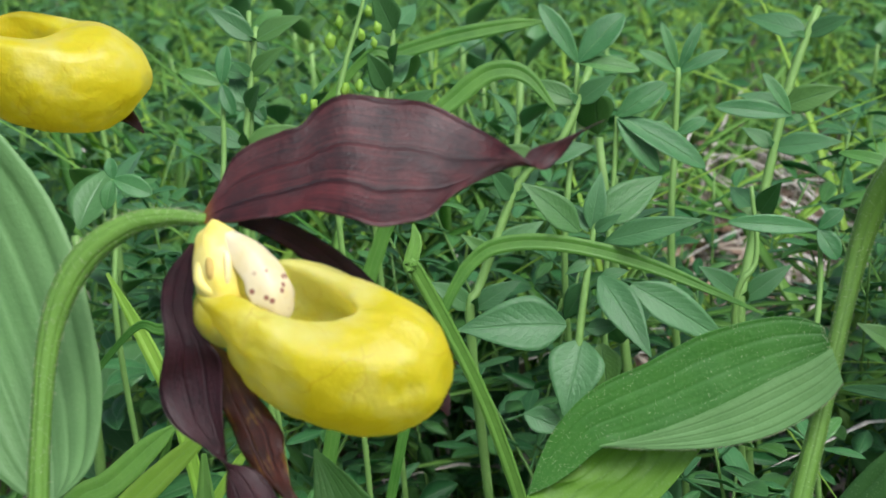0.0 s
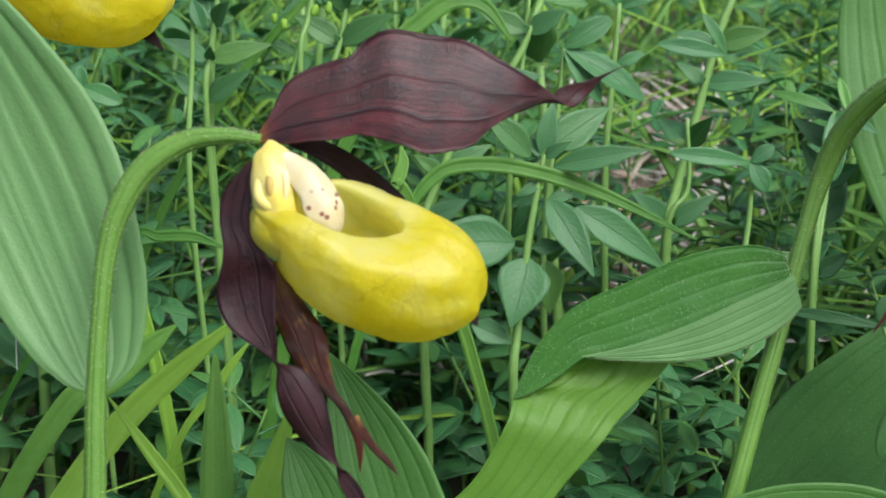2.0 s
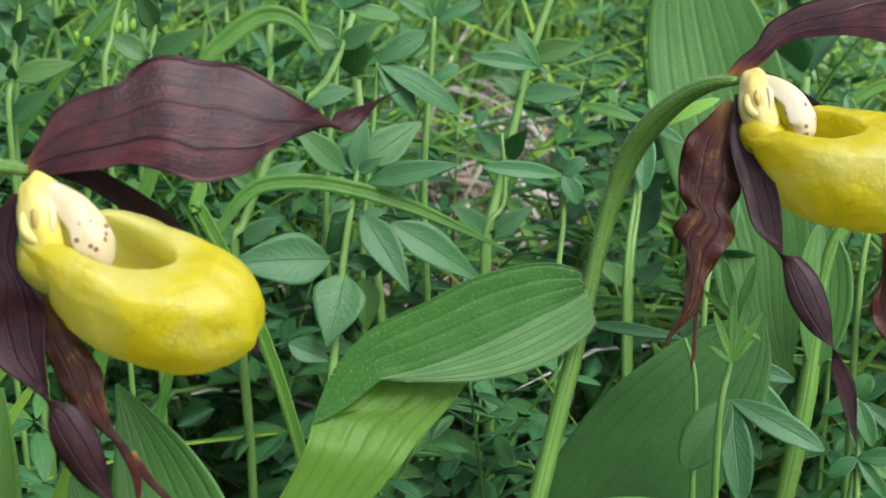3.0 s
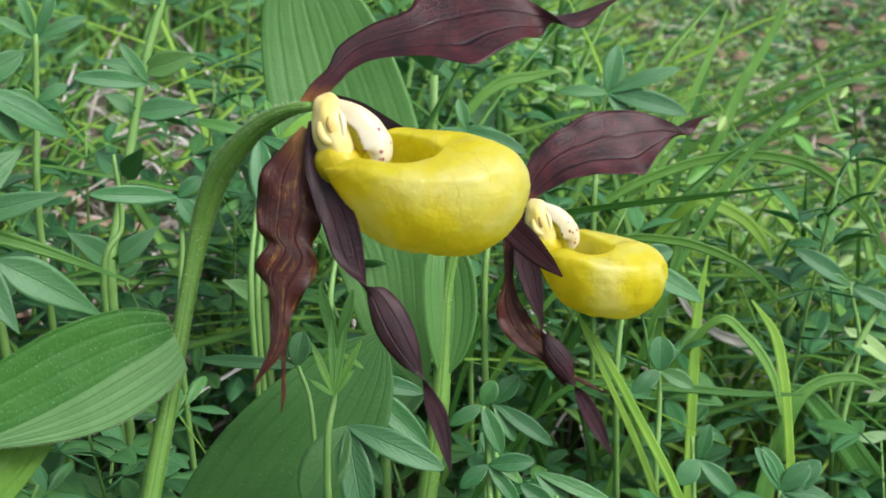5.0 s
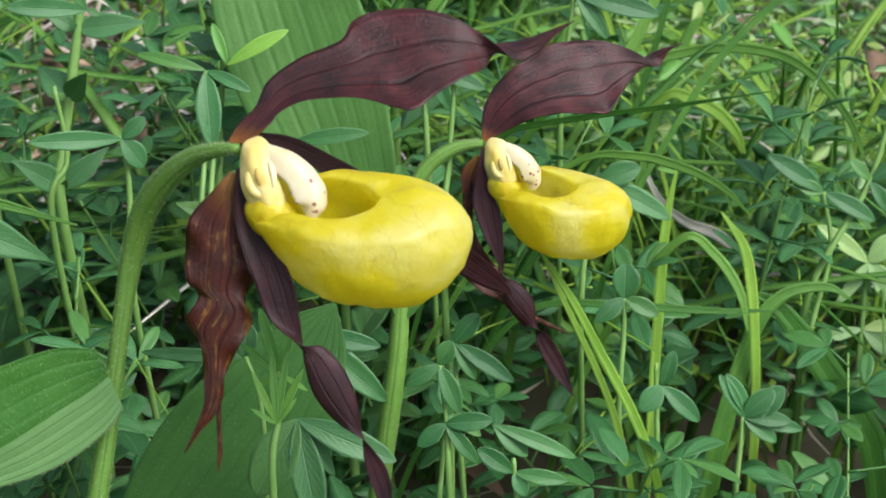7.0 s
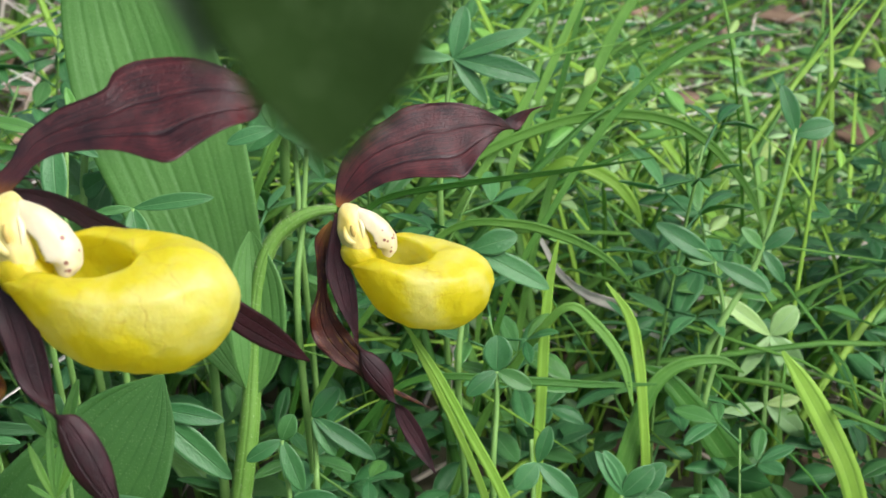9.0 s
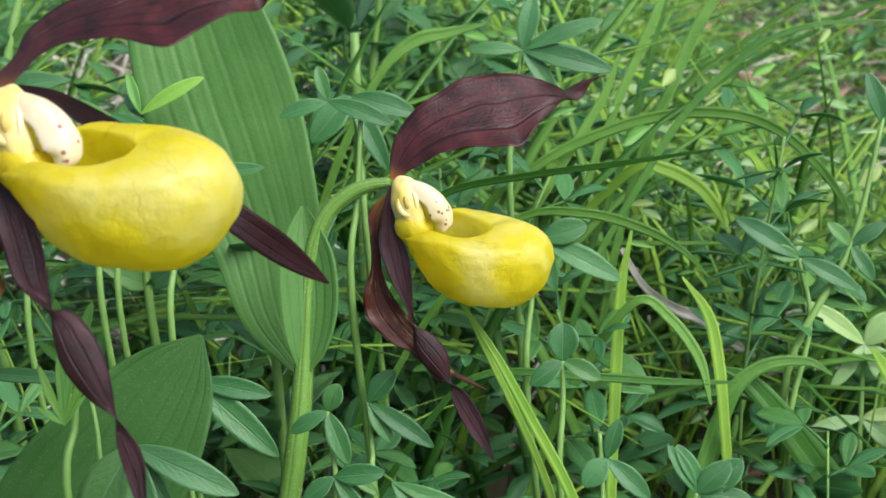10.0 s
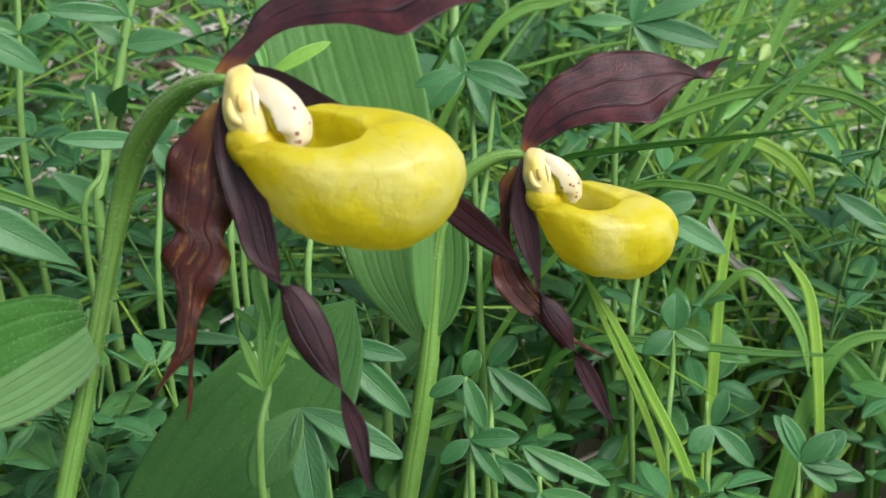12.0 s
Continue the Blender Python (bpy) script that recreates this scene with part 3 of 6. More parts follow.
# ---- the orchids ----
def orchid_one():
    view = facing(71.5, -1.5, 8.5)
    base = (-0.1216, 0.1955, 0.2233)
    u = 0.00009
    plant = thing("orchid", (base[0] - 0.035, base[1] - 0.01, 0.0), "lady's slipper orchid with tilted yellow pouch and maroon petals", "orchid", "orchids")
    orchid_stem(plant, [(-0.1213, 0.1956, 0.2235, 0.0009), (-0.1270, 0.1953, 0.2238, 0.0014), (-0.1336, 0.1944, 0.2228, 0.0019), (-0.1399, 0.1924, 0.2188, 0.0023), (-0.1439, 0.1897, 0.2126, 0.0022), (-0.1458, 0.1866, 0.2046, 0.0018), (-0.1459, 0.1822, 0.1931, 0.0016), (-0.1453, 0.1772, 0.1789, 0.0018), (-0.1440, 0.1721, 0.1647, 0.0019)])
    ribbon_part("dorsal_sepal", plant, [(-0.1223, 0.1957, 0.2235), (-0.1205, 0.1977, 0.2273), (-0.1185, 0.2007, 0.2318), (-0.1152, 0.2027, 0.2344), (-0.1111, 0.2040, 0.2358), (-0.1085, 0.2047, 0.2364), (-0.1064, 0.2067, 0.2390), (-0.1021, 0.2085, 0.2407), (-0.0961, 0.2100, 0.2402), (-0.0900, 0.2113, 0.2390), (-0.0844, 0.2119, 0.2366), (-0.0792, 0.2113, 0.2337), (-0.0751, 0.2087, 0.2320), (-0.0711, 0.2084, 0.2293), (-0.0685, 0.2109, 0.2309), (-0.0660, 0.2124, 0.2339), (-0.0622, 0.2138, 0.2360)],
                [(-0.1218, 0.1951, 0.2229), (-0.1193, 0.1944, 0.2234), (-0.1158, 0.1933, 0.2237), (-0.1120, 0.1931, 0.2243), (-0.1084, 0.1935, 0.2249), (-0.1049, 0.1943, 0.2255), (-0.1018, 0.1939, 0.2256), (-0.0974, 0.1932, 0.2249), (-0.0932, 0.1935, 0.2235), (-0.0893, 0.1953, 0.2237), (-0.0860, 0.1974, 0.2242), (-0.0833, 0.2010, 0.2267), (-0.0796, 0.2068, 0.2282), (-0.0748, 0.2102, 0.2299), (-0.0733, 0.2118, 0.2318), (-0.0687, 0.2117, 0.2334), (-0.0622, 0.2138, 0.2361)], PETAL, "", bulge=-0.07, flute=0.012, wave=0.0002, count=90, wide=24)
    ribbon_part("petal", plant, [(-0.1223, 0.1917, 0.2207), (-0.1256, 0.1891, 0.2163), (-0.1261, 0.1873, 0.2120), (-0.1249, 0.1853, 0.2063), (-0.1257, 0.1832, 0.1996), (-0.1232, 0.1822, 0.1947), (-0.1184, 0.1821, 0.1914), (-0.1148, 0.1811, 0.1898), (-0.1109, 0.1826, 0.1885), (-0.1077, 0.1821, 0.1852), (-0.1057, 0.1810, 0.1802), (-0.1044, 0.1801, 0.1725), (-0.1036, 0.1785, 0.1703), (-0.1016, 0.1780, 0.1672), (-0.0986, 0.1777, 0.1640)],
                [(-0.1213, 0.1917, 0.2203), (-0.1211, 0.1899, 0.2160), (-0.1210, 0.1878, 0.2108), (-0.1181, 0.1866, 0.2065), (-0.1162, 0.1862, 0.2038), (-0.1160, 0.1847, 0.1984), (-0.1154, 0.1831, 0.1931), (-0.1153, 0.1831, 0.1890), (-0.1148, 0.1807, 0.1851), (-0.1130, 0.1797, 0.1806), (-0.1091, 0.1792, 0.1761), (-0.1038, 0.1783, 0.1734), (-0.1021, 0.1793, 0.1719), (-0.0994, 0.1789, 0.1686), (-0.0984, 0.1778, 0.1640)], PETAL_SIDE, "", bulge=0.14, flute=0.03, count=80, wide=14)
    blade("petal", plant, [(-0.1174, 0.1989, 0.2226, 0.0008), (-0.1121, 0.2008, 0.2209, 0.0017), (-0.1069, 0.2034, 0.2169, 0.0021), (-0.1014, 0.2053, 0.2112, 0.0025), (-0.0920, 0.2035, 0.2021, 0.0025), (-0.0860, 0.1983, 0.1961, 0.0017), (-0.0839, 0.1958, 0.1935, 0.0002)], view, PETAL_SIDE, cup=0.2, wave=0.1, count=30)
    ribbon_part("synsepal", plant, [(-0.1215, 0.1914, 0.2057), (-0.1190, 0.1890, 0.1986), (-0.1160, 0.1871, 0.1925), (-0.1126, 0.1854, 0.1874), (-0.1086, 0.1847, 0.1840), (-0.1052, 0.1841, 0.1813), (-0.1023, 0.1828, 0.1767), (-0.1007, 0.1810, 0.1715)],
                [(-0.1166, 0.1912, 0.2031), (-0.1117, 0.1894, 0.1966), (-0.1083, 0.1882, 0.1928), (-0.1072, 0.1866, 0.1884), (-0.1057, 0.1851, 0.1841), (-0.1029, 0.1842, 0.1807), (-0.1005, 0.1828, 0.1759), (-0.1005, 0.1810, 0.1715)], PETAL_BROWN, "brown fused lower sepals", bulge=-0.1, flute=0.06, count=50, wide=16)
    blade("sepal_tip", plant, [(-0.1026, 0.1843, 0.1797, 0.0009), (-0.0991, 0.1831, 0.1756, 0.0007), (-0.0961, 0.1825, 0.1729, 0.0005), (-0.0943, 0.1819, 0.1711, 0.0001)], view, PETAL_BROWN, count=12, wide=4)
    part("lip", pouch(bmesh.new(), (-0.1003, 0.1912, 0.2045), view, 19, 0.01900, 0.01053, 0.01140, roll=14, hind=0.18, neck=0.15), LIP, plant, "bright yellow inflated pouch")
    column(plant, view, (-0.1219, 0.1940, 0.2231), u, 1.2, 8, COLUMN_WARM)
    blade("leaf", plant, [(-0.1501, 0.1899, 0.1768, 0.0008), (-0.1508, 0.1911, 0.1790, 0.0059), (-0.1523, 0.1935, 0.1832, 0.0097), (-0.1563, 0.1975, 0.1920, 0.0136), (-0.1630, 0.2019, 0.2048, 0.0160), (-0.1704, 0.2054, 0.2180, 0.0161), (-0.1779, 0.2076, 0.2324, 0.0120), (-0.1847, 0.2086, 0.2459, 0.0060), (-0.1896, 0.2094, 0.2545, 0.0004)], view, ORCHID_PALE, "broad pleated pale green leaf", cup=0.2, pleat=0.016, pleats=7, wave=0.03, count=40, wide=28, thick=0.0005)
    return plant


def orchid_two():
    view = facing(62.9, 0.3, -6.9)
    base = (-0.0024, 0.2589, 0.2314)
    u = 0.00010
    plant = thing("orchid", (base[0] - 0.03, base[1], 0.0), "lady's slipper orchid with level yellow pouch and twisted petals", "orchid", "orchids")
    orchid_stem(plant, [(-0.0019, 0.2588, 0.2312, 0.0009), (-0.0062, 0.2620, 0.2297, 0.0014), (-0.0113, 0.2664, 0.2259, 0.0020), (-0.0166, 0.2706, 0.2194, 0.0025), (-0.0208, 0.2734, 0.2116, 0.0025), (-0.0237, 0.2736, 0.2024, 0.0022), (-0.0259, 0.2702, 0.1930, 0.0018), (-0.0282, 0.2648, 0.1821, 0.0018), (-0.0308, 0.2585, 0.1692, 0.0019), (-0.0333, 0.2532, 0.1583, 0.0020)])
    ribbon_part("dorsal_sepal", plant, [(-0.0039, 0.2604, 0.2319), (-0.0016, 0.2618, 0.2351), (0.0014, 0.2621, 0.2377), (0.0038, 0.2642, 0.2417), (0.0092, 0.2653, 0.2451), (0.0165, 0.2658, 0.2480), (0.0190, 0.2680, 0.2506), (0.0240, 0.2686, 0.2524), (0.0301, 0.2674, 0.2529), (0.0361, 0.2656, 0.2520), (0.0409, 0.2636, 0.2497), (0.0440, 0.2604, 0.2480), (0.0469, 0.2589, 0.2458), (0.0507, 0.2602, 0.2462), (0.0545, 0.2615, 0.2493), (0.0577, 0.2624, 0.2514)],
                [(0.0002, 0.2577, 0.2326), (0.0038, 0.2579, 0.2362), (0.0055, 0.2588, 0.2379), (0.0096, 0.2582, 0.2400), (0.0155, 0.2565, 0.2412), (0.0204, 0.2549, 0.2412), (0.0250, 0.2522, 0.2408), (0.0281, 0.2511, 0.2405), (0.0321, 0.2530, 0.2426), (0.0377, 0.2556, 0.2445), (0.0415, 0.2602, 0.2440), (0.0428, 0.2619, 0.2449), (0.0429, 0.2637, 0.2467), (0.0493, 0.2629, 0.2483), (0.0546, 0.2621, 0.2505), (0.0577, 0.2624, 0.2515)], PETAL, "", bulge=-0.07, flute=0.012, wave=0.0002, count=90, wide=24)
    ribbon_part("petal", plant, [(-0.0025, 0.2549, 0.2293), (-0.0032, 0.2526, 0.2254), (-0.0028, 0.2489, 0.2193), (-0.0005, 0.2447, 0.2123), (0.0018, 0.2416, 0.2063), (0.0068, 0.2385, 0.2028), (0.0109, 0.2388, 0.2018), (0.0144, 0.2368, 0.1980), (0.0164, 0.2342, 0.1926), (0.0170, 0.2322, 0.1864), (0.0172, 0.2296, 0.1823), (0.0191, 0.2268, 0.1767), (0.0214, 0.2241, 0.1716)],
                [(-0.0013, 0.2548, 0.2293), (-0.0000, 0.2511, 0.2237), (0.0040, 0.2467, 0.2172), (0.0062, 0.2439, 0.2122), (0.0070, 0.2415, 0.2072), (0.0073, 0.2402, 0.2017), (0.0075, 0.2377, 0.1988), (0.0088, 0.2355, 0.1942), (0.0124, 0.2332, 0.1897), (0.0167, 0.2309, 0.1873), (0.0191, 0.2304, 0.1846), (0.0214, 0.2283, 0.1804), (0.0216, 0.2241, 0.1716)], PETAL_SIDE, "", bulge=0.14, flute=0.03, count=80, wide=14)
    ribbon_part("synsepal", plant, [(-0.0036, 0.2569, 0.2280), (-0.0064, 0.2560, 0.2252), (-0.0107, 0.2547, 0.2210), (-0.0123, 0.2526, 0.2159), (-0.0122, 0.2499, 0.2104), (-0.0105, 0.2483, 0.2076), (-0.0130, 0.2466, 0.2038), (-0.0105, 0.2446, 0.2003), (-0.0103, 0.2422, 0.1957), (-0.0104, 0.2398, 0.1912), (-0.0124, 0.2376, 0.1868), (-0.0144, 0.2360, 0.1833)],
                [(-0.0022, 0.2563, 0.2270), (-0.0017, 0.2537, 0.2215), (-0.0009, 0.2512, 0.2158), (-0.0004, 0.2489, 0.2112), (-0.0022, 0.2473, 0.2076), (-0.0012, 0.2453, 0.2039), (-0.0040, 0.2433, 0.1994), (-0.0063, 0.2417, 0.1957), (-0.0070, 0.2399, 0.1921), (-0.0087, 0.2384, 0.1890), (-0.0115, 0.2372, 0.1863), (-0.0142, 0.2359, 0.1831)], PETAL_BROWN, "ragged brown fused lower sepals", bulge=-0.08, flute=0.08, count=80, wide=20)
    blade("sepal_tip", plant, [(-0.0078, 0.2410, 0.1927, 0.0006), (-0.0080, 0.2382, 0.1872, 0.0004), (-0.0081, 0.2357, 0.1828, 0.0004), (-0.0086, 0.2342, 0.1800, 0.0001)], view, PETAL_BROWN, count=14, wide=4)
    blade("petal", plant, [(0.0011, 0.2613, 0.2323, 0.0008), (0.0065, 0.2627, 0.2300, 0.0015), (0.0127, 0.2635, 0.2259, 0.0018), (0.0231, 0.2628, 0.2180, 0.0028), (0.0313, 0.2630, 0.2108, 0.0026), (0.0368, 0.2632, 0.2060, 0.0026), (0.0413, 0.2648, 0.2015, 0.0026), (0.0458, 0.2665, 0.1969, 0.0017), (0.0497, 0.2679, 0.1930, 0.0002)], view, PETAL_SIDE, cup=0.2, wave=0.06, count=34)
    part("lip", pouch(bmesh.new(), (0.0190, 0.2484, 0.2173), view, 2, 0.01905, 0.01142, 0.01145, roll=4, hind=0.06), LIP, plant, "bright yellow inflated pouch")
    column(plant, view, (-0.0018, 0.2580, 0.2329), u, 1.0, 0)
    lv = facing(71.5, -1.5, 8.5)
    crest = [(-0.0295, 0.2608, 0.1879), (-0.0308, 0.2612, 0.1898), (-0.0371, 0.2607, 0.1911), (-0.0451, 0.2591, 0.1900), (-0.0529, 0.2570, 0.1876), (-0.0617, 0.2542, 0.1831), (-0.0695, 0.2519, 0.1795), (-0.0744, 0.2502, 0.1759), (-0.0787, 0.2482, 0.1707), (-0.0812, 0.2466, 0.1654), (-0.0832, 0.2441, 0.1591)]
    hem = [(-0.0287, 0.2603, 0.1862), (-0.0297, 0.2594, 0.1838), (-0.0363, 0.2573, 0.1801), (-0.0429, 0.2552, 0.1769), (-0.0495, 0.2530, 0.1736), (-0.0573, 0.2510, 0.1708), (-0.0641, 0.2494, 0.1687), (-0.0697, 0.2482, 0.1675), (-0.0746, 0.2467, 0.1635), (-0.0785, 0.2455, 0.1609), (-0.0830, 0.2441, 0.1589)]
    leaf = ribbon_part("leaf", plant, crest,
                hem, ORCHID_MID, "broad folded green leaf clasping the stem", bulge=0.06, flute=0.005, pleat=0.003, pleats=4, count=60, wide=48, thick=0.0006, wave=0.00025)
    leaf_hairs(leaf, crest, hem, lv[2] * 0.8 + Vector((0, 0, 0.5)))
    rim = [(-0.0262, 0.2550, 0.1806), (-0.0293, 0.2536, 0.1769), (-0.0357, 0.2516, 0.1727), (-0.0423, 0.2500, 0.1702), (-0.0502, 0.2488, 0.1688), (-0.0604, 0.2478, 0.1683), (-0.0697, 0.2474, 0.1684)]
    ribbon_part("leaf_fold", leaf, [(-0.0284, 0.2568, 0.1867), (-0.0321, 0.2555, 0.1844), (-0.0387, 0.2538, 0.1811), (-0.0463, 0.2517, 0.1772), (-0.0540, 0.2500, 0.1737), (-0.0618, 0.2485, 0.1708), (-0.0697, 0.2474, 0.1686)],
                rim, ORCHID_PALE, "pale near margin of the leaf", bulge=0.05, flute=0.005, pleat=0.008, pleats=3, count=50, wide=24, thick=0.0006, wave=0.0002)
    margin_hairs(leaf, rim, (0.0, -0.5, -1.0))
    ribbon_part("leaf_blade", leaf, [(-0.0702, 0.2502, 0.1675), (-0.0753, 0.2493, 0.1630), (-0.0789, 0.2470, 0.1610), (-0.0829, 0.2460, 0.1599), (-0.0836, 0.2408, 0.1562), (-0.0865, 0.2381, 0.1495), (-0.0906, 0.2355, 0.1428), (-0.0966, 0.2331, 0.1372)],
                [(-0.0513, 0.2544, 0.1671), (-0.0528, 0.2534, 0.1650), (-0.0558, 0.2505, 0.1614), (-0.0610, 0.2469, 0.1559), (-0.0649, 0.2424, 0.1511), (-0.0701, 0.2394, 0.1449), (-0.0753, 0.2364, 0.1381), (-0.0817, 0.2336, 0.1316)], ORCHID_UNDER, "yellow-green underside of the hanging blade", bulge=0.05, flute=0.005, pleat=0.006, pleats=4, count=50, wide=40, thick=0.0006, wave=0.0002)
    part("leaf", sheet(bmesh.new(), [(0.0180, 0.3253, 0.1588, 0.0005), (0.0119, 0.3221, 0.1504, 0.0100), (0.0024, 0.3174, 0.1380, 0.0160), (-0.0108, 0.3117, 0.1220, 0.0187), (-0.0257, 0.3066, 0.1044, 0.0138), (-0.0369, 0.3038, 0.0906, 0.0013)], facing(69.2, 1.8, -2.5)[2], cup=0.15, pleat=0.007, pleats=13, wave=0.03, count=30, wide=28, thick=0.0005), ORCHID_DARK, plant, "broad dark green basal leaf")
    return plant


def orchid_three():
    view = facing(69.2, 1.8, -2.5)
    base = (0.0612, 0.3754, 0.1764)
    u = 0.00014
    plant = thing("orchid", (base[0] - 0.02, base[1], 0.0), "lady's slipper orchid with short yellow pouch before a tall leaf", "orchid", "orchids")
    orchid_stem(plant, [(0.0616, 0.3753, 0.1761, 0.0011), (0.0565, 0.3757, 0.1756, 0.0016), (0.0510, 0.3753, 0.1736, 0.0020), (0.0454, 0.3741, 0.1692, 0.0021), (0.0417, 0.3716, 0.1623, 0.0021), (0.0395, 0.3677, 0.1525, 0.0018), (0.0385, 0.3634, 0.1421, 0.0020), (0.0368, 0.3572, 0.1264, 0.0027), (0.0342, 0.3513, 0.1107, 0.0028), (0.0319, 0.3469, 0.0988, 0.0028)])
    ribbon_part("dorsal_sepal", plant, [(0.0614, 0.3759, 0.1768), (0.0615, 0.3783, 0.1815), (0.0632, 0.3806, 0.1867), (0.0666, 0.3823, 0.1912), (0.0718, 0.3836, 0.1950), (0.0762, 0.3848, 0.1974), (0.0820, 0.3858, 0.1999), (0.0905, 0.3856, 0.2005), (0.0990, 0.3844, 0.1994), (0.1049, 0.3813, 0.1973), (0.1086, 0.3794, 0.1945), (0.1108, 0.3810, 0.1954), (0.1131, 0.3820, 0.1983), (0.1168, 0.3825, 0.1997)],
                [(0.0627, 0.3749, 0.1764), (0.0667, 0.3740, 0.1797), (0.0717, 0.3727, 0.1828), (0.0751, 0.3718, 0.1847), (0.0807, 0.3707, 0.1859), (0.0862, 0.3695, 0.1863), (0.0910, 0.3689, 0.1862), (0.0944, 0.3697, 0.1863), (0.0984, 0.3737, 0.1900), (0.1025, 0.3789, 0.1920), (0.1053, 0.3812, 0.1942), (0.1067, 0.3830, 0.1963), (0.1107, 0.3823, 0.1986), (0.1168, 0.3825, 0.1999)], PETAL, "", bulge=-0.07, flute=0.012, wave=0.0002, count=80, wide=24)
    ribbon_part("synsepal", plant, [(0.0599, 0.3744, 0.1735), (0.0557, 0.3733, 0.1693), (0.0557, 0.3710, 0.1626), (0.0555, 0.3687, 0.1559), (0.0534, 0.3665, 0.1500), (0.0541, 0.3642, 0.1441), (0.0592, 0.3617, 0.1387), (0.0654, 0.3599, 0.1354), (0.0707, 0.3572, 0.1294)],
                [(0.0612, 0.3740, 0.1725), (0.0594, 0.3722, 0.1665), (0.0586, 0.3704, 0.1612), (0.0583, 0.3686, 0.1558), (0.0604, 0.3662, 0.1498), (0.0648, 0.3635, 0.1438), (0.0684, 0.3616, 0.1399), (0.0717, 0.3589, 0.1339), (0.0721, 0.3569, 0.1287)], PETAL_BROWN, "brown fused lower sepals", bulge=0.1, flute=0.06, count=60, wide=14)
    ribbon_part("petal", plant, [(0.0609, 0.3730, 0.1762), (0.0592, 0.3704, 0.1701), (0.0579, 0.3670, 0.1625), (0.0603, 0.3636, 0.1547), (0.0635, 0.3614, 0.1486), (0.0653, 0.3589, 0.1443), (0.0698, 0.3592, 0.1416), (0.0738, 0.3576, 0.1367), (0.0743, 0.3560, 0.1290), (0.0747, 0.3537, 0.1246), (0.0786, 0.3511, 0.1171), (0.0843, 0.3487, 0.1106)],
                [(0.0620, 0.3728, 0.1758), (0.0622, 0.3691, 0.1675), (0.0651, 0.3657, 0.1603), (0.0657, 0.3631, 0.1538), (0.0656, 0.3611, 0.1478), (0.0656, 0.3609, 0.1434), (0.0658, 0.3578, 0.1371), (0.0701, 0.3560, 0.1315), (0.0744, 0.3545, 0.1295), (0.0780, 0.3544, 0.1269), (0.0819, 0.3521, 0.1203), (0.0845, 0.3487, 0.1106)], PETAL_SIDE, "", bulge=0.14, flute=0.03, count=70, wide=14)
    blade("petal", plant, [(0.0642, 0.3781, 0.1757, 0.0007), (0.0681, 0.3792, 0.1733, 0.0013), (0.0737, 0.3807, 0.1675, 0.0020), (0.0834, 0.3775, 0.1559, 0.0026), (0.0887, 0.3733, 0.1494, 0.0012)], view, PETAL_SIDE, cup=0.2, count=24)
    blade("sepal_tip", plant, [(0.0741, 0.3584, 0.1311, 0.0006), (0.0786, 0.3574, 0.1288, 0.0006), (0.0838, 0.3560, 0.1264, 0.0001)], view, PETAL_BROWN, count=12, wide=4)
    part("lip", pouch(bmesh.new(), (0.0824, 0.3671, 0.1579), view, 7, 0.01890, 0.01190, 0.01165), LIP, plant, "pale yellow inflated pouch")
    column(plant, view, (0.0615, 0.3744, 0.1776), u, 0.72, 0)
    blade("leaf", plant, [(0.0365, 0.3933, 0.1140, 0.0016), (0.0329, 0.3965, 0.1230, 0.0068), (0.0293, 0.4008, 0.1331, 0.0118), (0.0266, 0.4088, 0.1503, 0.0156), (0.0206, 0.4172, 0.1692, 0.0197), (0.0144, 0.4250, 0.1884, 0.0213), (0.0083, 0.4331, 0.2091, 0.0188), (0.0037, 0.4385, 0.2255, 0.0131), (0.0006, 0.4427, 0.2389, 0.0016)], view, ORCHID_LEAF, "tall upright pleated green leaf", cup=0.12, pleat=0.008, pleats=13, wave=0.03, count=44, wide=34, thick=0.0005)
    blade("leaf", plant, [(0.0375, 0.3584, 0.1320, 0.0008), (0.0390, 0.3606, 0.1387, 0.0051), (0.0399, 0.3646, 0.1477, 0.0073), (0.0398, 0.3691, 0.1580, 0.0071), (0.0393, 0.3730, 0.1657, 0.0040), (0.0392, 0.3755, 0.1708, 0.0006)], view, ORCHID_LEAF, "small leaf sheathing the stem", cup=0.5, pleat=0.02, pleats=7, count=24, wide=16)

    return plant


